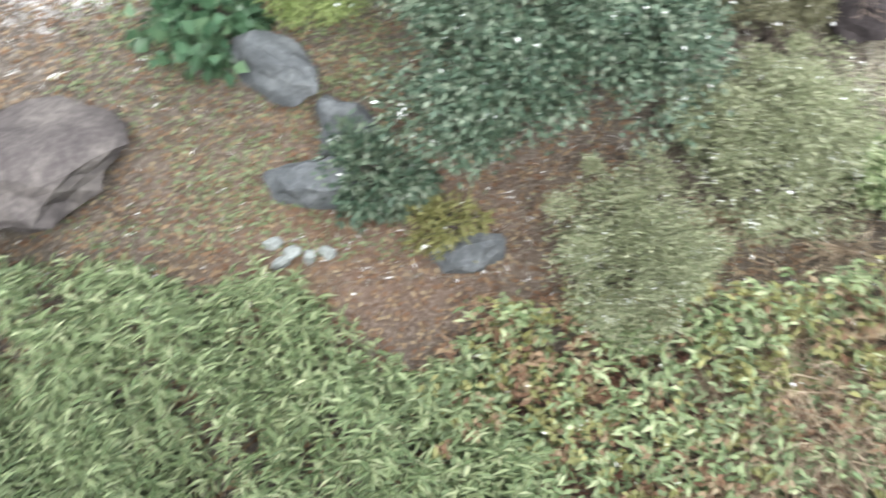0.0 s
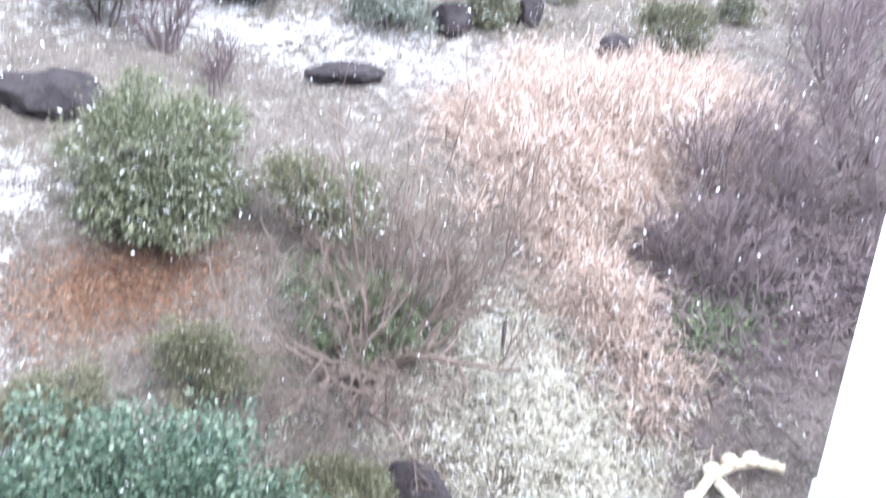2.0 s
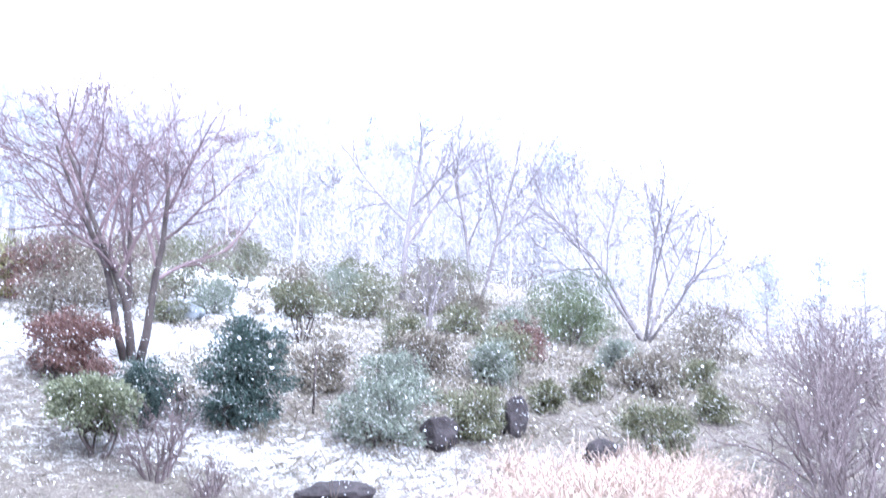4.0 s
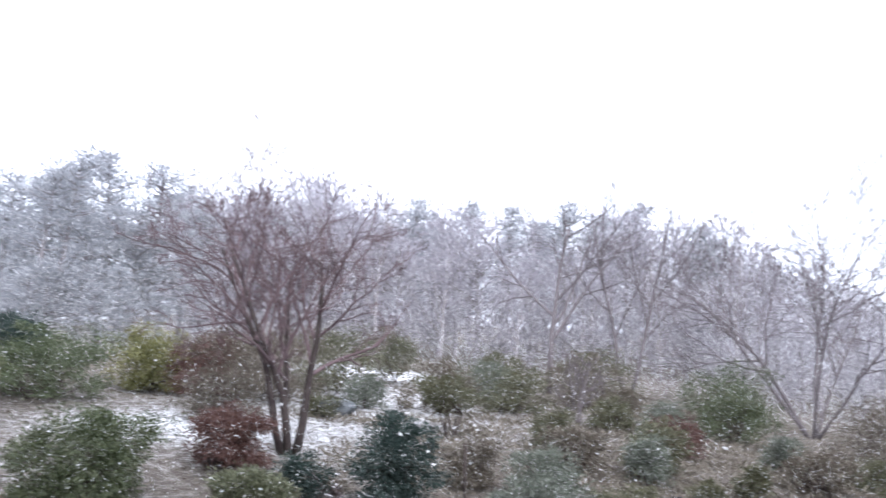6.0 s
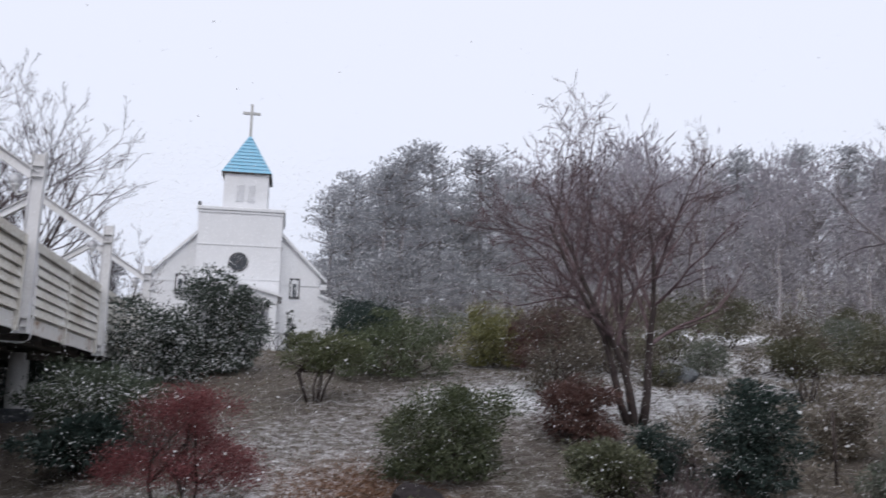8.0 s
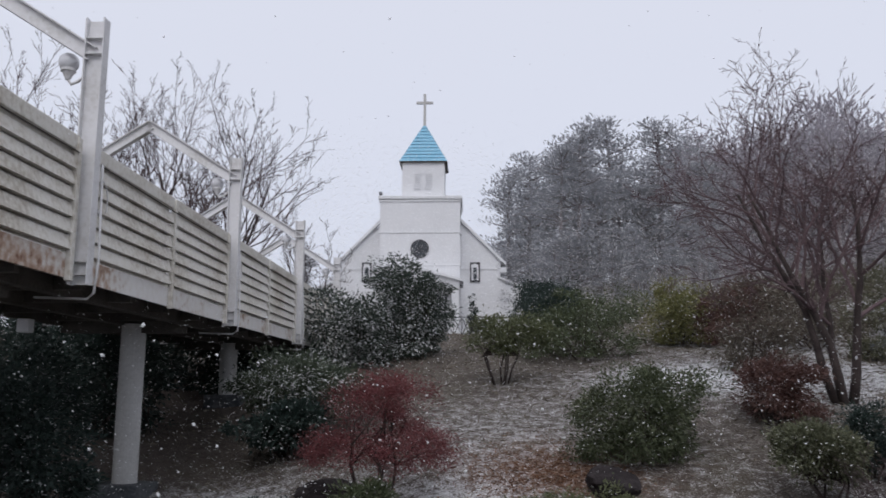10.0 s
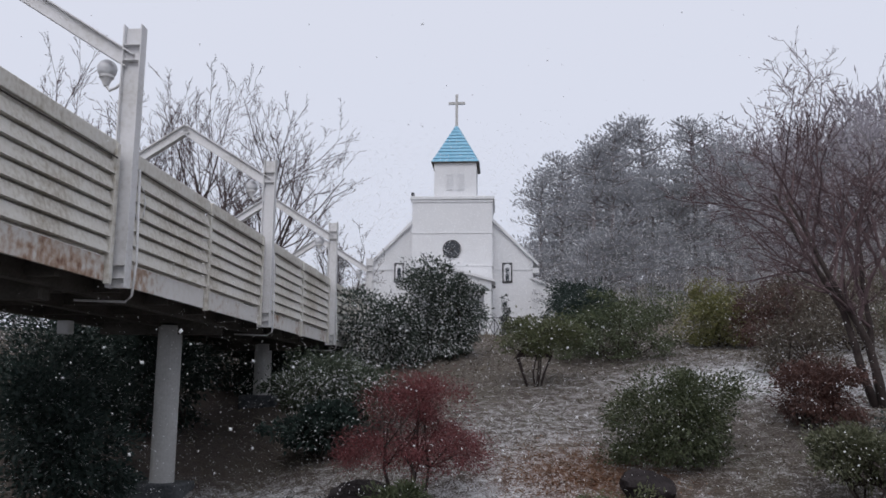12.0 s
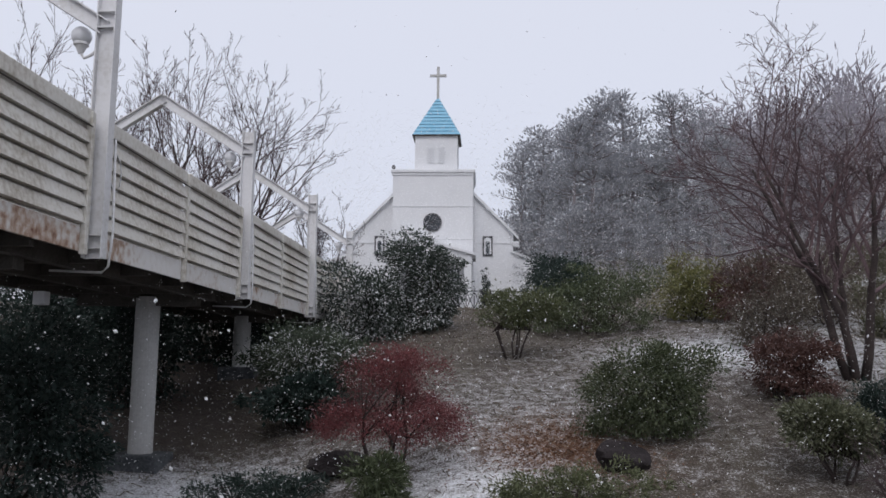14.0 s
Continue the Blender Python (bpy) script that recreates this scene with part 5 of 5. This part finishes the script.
def carpet():
    rng = np.random.default_rng(500)
    # short dry grass over the slope, denser near the house
    n = 75000
    r = 3.2 + 30 * rng.random(n) ** 1.5
    b = np.radians(rng.uniform(-58, 45, n))
    x, y = -r * np.sin(b), r * np.cos(b)
    keep = rng.random(n) < 0.3 * (1 - bare_soil_cover(x, y)) + 0.65 * (1 - rust_cover(x, y)) * (1 - bare_soil_cover(x, y)) * (1 - 0.6 * snow_cover(x, y))
    x, y, r = x[keep], y[keep], r[keep]
    P = np.stack([x, y, ground_z(x, y)], 1)
    D = unit(rng.normal(0, 0.8, (len(x), 3)) * [1, 1, 0.2] + [0, -0.2, 0.28])
    stuff(blades("dry_turf", P, D, 0.06 + 0.0045 * r, 0.0045 + 0.0008 * r, PALEGRASS, None, rng), "short dry winter grass with a dusting of snow", "grass")
    # leaf litter
    n = 16000
    x, y = scatter(rng, n, -3.5, 2.4, 1.5, 5.6)
    y = np.where(x > 1.4, np.minimum(y, 3.5), y)
    bare = snow_cover(x, y) < 0.3
    x, y, n = x[bare], y[bare], int(bare.sum())
    P = np.stack([x, y, ground_z(x, y) + 0.015], 1)
    D = unit(rng.normal(0, 1, (n, 3)) * [1, 1, 0.25])
    stuff(leaves("leaf_litter", P, D, 0.055, 0.03, LITTER, None, rng, flat=0.45), "brown fallen leaves on the bank", "leaves")
    n = 9000
    x = np.concatenate([rng.normal(-1.7, 0.6, n // 2), rng.normal(1.15, 0.5, n // 2)])
    y = np.concatenate([rng.normal(11.9, 0.55, n // 2), rng.normal(7.1, 0.22, n // 2)])
    P = np.stack([x, y, ground_z(x, y) + 0.01], 1)
    D = unit(rng.normal(0, 1, (n, 3)) * [1, 1, 0.3])
    stuff(leaves("rust_litter", P, D, 0.06, 0.02, RUSTLITTER, None, rng, flat=0.4), "rust-brown fallen leaves under the bushes", "leaves")
    # bamboo grass below the camera
    nt, per = 3700, 13
    x, y = scatter(rng, nt, -4.4, 0.7, -0.4, 3.35)
    y = np.where(y < 0.5 + 0.4 * np.sin(x * 2.3), y + 1.4, y)
    x = x + 0.25 * np.sin(y * 3)
    edge = 3.15 - 0.42 * np.clip(x + 1.3, 0, 9) + 0.12 * np.sin(x * 5)
    keep = y < edge
    x, y, edge = x[keep], y[keep], edge[keep]
    top = 0.50 + 0.26 * np.sin(x * 3.1 + y * 1.7) * np.sin(y * 3.9 - x) + 0.12 * np.sin(x * 8 + y * 6) + rng.uniform(-0.12, 0.1, len(x))
    top = top * np.clip((edge - y) / 0.3, 0.3, 1)
    T = np.repeat(np.stack([x, y, ground_z(x, y) + top], 1), per, 0)
    turn, tilt = rng.uniform(0, 6.28, len(T)), rng.uniform(-0.5, 0.75, len(T))
    D = np.stack([np.cos(turn) * np.cos(tilt), np.sin(turn) * np.cos(tilt), np.sin(tilt)], 1)
    T[:, 2] -= rng.uniform(0, 0.22, len(T))
    stuff(leaves("bamboo_grass", T, D, 0.115, 0.019, SASA, None, rng, flat=0.35, droop=0.3), "thick bamboo grass below the house", "grass")
    # mixed weeds in tufts, with reddish stalks
    for name, mat, nt, per, L, W, seed, lab in (("weed_leaves", SASA, 620, 8, 0.095, 0.03, 1.0, "green weeds on the bank"), ("pale_weeds", GREENWEED, 480, 9, 0.07, 0.03, 2.2, "grey-green weeds on the bank"),
                                                ("yellow_weeds", YELLOW, 330, 9, 0.075, 0.035, 3.7, "yellowing weeds on the bank"), ("withered_weeds", LITTER, 420, 8, 0.08, 0.03, 5.1, "withered brown weeds on the bank")):
        x, y = scatter(rng, nt * 2, -0.25, 2.7, 0.55, 2.9)
        patch = 0.5 + 0.5 * np.sin(x * 3.3 + seed) * np.sin(y * 4.1 + 2 * seed)
        keep = (rng.random(len(x)) < patch) & (x > 0.2 * np.sin(y * 5) - 0.05)
        x, y = x[keep][:nt], y[keep][:nt]
        T = np.repeat(np.stack([x, y, ground_z(x, y) + rng.uniform(0.08, 0.42, len(x))], 1), per, 0)
        turn, tilt = rng.uniform(0, 6.28, len(T)), rng.uniform(-0.5, 0.8, len(T))
        D = np.stack([np.cos(turn) * np.cos(tilt), np.sin(turn) * np.cos(tilt), np.sin(tilt)], 1)
        T += rng.normal(0, 0.03, T.shape)
        stuff(leaves(name, T, D, L, W, mat, None, rng, flat=0.4, droop=0.15), lab, "weeds")
    n = 2600
    x, y = scatter(rng, n, 0.1, 2.6, 0.6, 2.6)
    P = np.stack([x, y, ground_z(x, y)], 1)
    D = unit(rng.normal(0, 0.7, (n, 3)) * [1, 1, 0.3] + [0, 0, 0.7])
    stuff(blades("red_stalks", P, D, 0.36, 0.009, REDSTALK, None, rng, droop=0.6), "reddish withered stalks among the weeds", "weeds")
    n = 6500
    x, y = scatter(rng, n, -2.7, -0.2, 3.3, 5.2)
    kept = rng.random(n) < 0.5 + 0.5 * np.sin(x * 4.1 + 1) * np.sin(y * 3.7)
    x, y, n = x[kept], y[kept], int(kept.sum())
    P = np.stack([x, y, ground_z(x, y) + 0.02], 1)
    D = unit(rng.normal(0, 1, (n, 3)) * [1, 1, 0.3] + [0, 0, 0.3])
    stuff(leaves("ground_weeds", P, D, 0.05, 0.022, GREENWEED, None, rng), "small green weeds among the fallen leaves", "weeds")
    n = 7000
    x, y = rng.normal(6.4, 0.95, n), rng.normal(4.6, 0.6, n)
    P = np.stack([x, y, ground_z(x, y)], 1)
    D = unit(rng.normal(0, 0.8, (n, 3)) * [1, 1, 0.3] + [0, 0, 0.6])
    stuff(blades("hollow_stalks", P, D, 0.3, 0.012, DARKTWIG, None, rng, droop=0.6), "dark withered stalks in the hollow", "weeds")
    n = 1200
    x, y = rng.normal(5.75, 0.3, n), rng.normal(4.55, 0.18, n)
    P = np.stack([x, y, ground_z(x, y) + 0.06], 1)
    stuff(leaves("hollow_weeds", P, unit(rng.normal(0, 1, (n, 3)) * [1, 1, 0.5]), 0.08, 0.03, GREENWEED, None, rng), "green weeds in the hollow", "weeds")
    # withered undergrowth between the shrubs of the slope
    nt, per = 1000, 20
    x, y = scatter(rng, nt, 3.5, 16, 9.6, 25)
    keep = snow_cover(x, y) < 0.34
    x, y = np.repeat(x[keep], per), np.repeat(y[keep], per)
    x, y = x + rng.normal(0, 0.22, len(x)), y + rng.normal(0, 0.22, len(x))
    P = np.stack([x, y, ground_z(x, y)], 1)
    D = unit(rng.normal(0, 0.7, (len(x), 3)) * [1, 1, 0.3] + [0, 0, 0.6])
    stuff(blades("withered_grass", P, D, 0.30, 0.02, PALEGRASS, None, rng, droop=0.6), "brown withered grass between the shrubs", "grass")
    # dry straw: vines near the house and the tall grass mound
    for name, cx, cy, sx, sy, n, L, W, lab, mat in (("dry_vines", 2.45, 1.9, 0.55, 0.65, 5000, 0.45, 0.008, "tangled dry stalks on the bank", NEARSTRAW),
                                                    ("tall_dry_grass", 6.9, 7.4, 0.85, 0.6, 19000, 0.66, 0.009, "tall pinkish dry grass mound", STRAW),
                                                    ("tall_dry_grass", 5.55, 6.8, 0.45, 0.55, 8000, 0.5, 0.008, "tall dry grass beside the hollow", STRAW),
                                                    ("tall_dry_grass", 5.0, 5.2, 0.2, 0.55, 3500, 0.4, 0.008, "dry grass along the edge of the hollow", STRAW),
                                                    ("pale_grass", 3.85, 4.6, 0.55, 0.85, 16000, 0.12, 0.008, "pale matted grass on the bank", PALESTRAW)):
        x, y = rng.normal(cx, sx, n), rng.normal(cy, sy, n)
        tuft = rng.normal(0, 1, (n // 60 + 1, 2)) * [sx, sy] + [cx, cy]
        pick = rng.integers(0, len(tuft), n)
        far = rng.random(n) < 0.75
        x, y = np.where(far, tuft[pick, 0] + rng.normal(0, 0.07, n), x), np.where(far, tuft[pick, 1] + rng.normal(0, 0.07, n), y)
        hump = 0.35 * np.exp(-((x - cx) / sx) ** 2 - ((y - cy) / sy) ** 2)
        P = np.stack([x, y, ground_z(x, y) + hump * rng.random(n)], 1)
        D = unit(rng.normal(0, 0.75, (n, 3)) * [1, 1, 0.3] + [-0.15, -0.3, 0.6])
        stuff(blades(name, P, D, L, W, mat, None, rng, droop=0.8), lab, "grass")


carpet()


def snowfall():
    rng = np.random.default_rng(900)
    n = 24000
    r = 2.6 + 21 * rng.random(n) ** 0.55
    b, e = np.radians(rng.uniform(-62, 48, n)), np.radians(rng.uniform(-60, 26, n))
    P = np.stack([-r * np.sin(b) * np.cos(e), r * np.cos(b) * np.cos(e), r * np.sin(e) + Z0 + 0.2], 1)
    P = P[(P[:, 2] > ground_z(P[:, 0], P[:, 1]) + 0.1) & (rng.random(n) < np.clip(1.1 + np.degrees(e) / 34, 0.03, 1) * np.where(e > 0.1, 0.1, 1))]
    n = len(P)
    s = (rng.uniform(0.0035, 0.0095, n) * (1 + 0.5 * (rng.random(n) < 0.1)))[:, None]
    A = unit(rng.normal(0, 1, (n, 3)))
    B = unit(np.cross(A, rng.normal(0, 1, (n, 3))))
    C = np.cross(A, B)
    V = np.stack([P + A * s * 1.3, P - A * s * 1.3, P + B * s, P - B * s, P + C * s * 0.7, P - C * s * 0.7], 1)
    base = np.arange(n)[:, None] * 6
    F = np.concatenate([base + list(f) for f in ((0, 2, 4), (2, 1, 4), (1, 3, 4), (3, 0, 4), (2, 0, 5), (1, 2, 5), (3, 1, 5), (0, 3, 5))], axis=1).reshape(-1, 3)
    stuff(tri_mesh("falling_snow", V.reshape(-1, 3), F, SNOWFLAKE), "white snowflakes falling through the air", "snow")

    # the thick of the snowfall further off, which veils the wood
    for name, n, r0, r1, size, low, high, lab in (("middle_snow", 80000, 9, 30, 0.0075, -9, 16, "fine snow in the air over the slope"),
                                                  ("distant_snow", 300000, 30, 43, 0.0165, -1, 18.5, "fine snow thick before the wood"),
                                                  ("far_snow", 150000, 43, 72, 0.020, 1, 17.5, "dense snowfall over the far wood")):
        r = r0 + (r1 - r0) * rng.random(n) ** 0.7
        b, e = np.radians(rng.uniform(-62, 50, n)), np.radians(low + (high - low) * (1 - np.sqrt(rng.random(n))))
        P = np.stack([-r * np.sin(b) * np.cos(e), r * np.cos(b) * np.cos(e), r * np.sin(e) + Z0 + 0.2], 1)
        P = P[P[:, 2] > ground_z(P[:, 0], P[:, 1]) + 0.1]
        n = len(P)
        s = (size * rng.uniform(0.7, 1.3, n))[:, None]
        A = unit(rng.normal(0, 1, (n, 3)))
        B = unit(np.cross(A, rng.normal(0, 1, (n, 3))))
        V = np.stack([P + A * s * 1.3, P + (B - A * 0.6) * s, P - (B + A * 0.6) * s], 1)
        stuff(tri_mesh(name, V.reshape(-1, 3), np.arange(3 * n).reshape(-1, 3), SNOWFLAKE), lab, "snow")


snowfall()
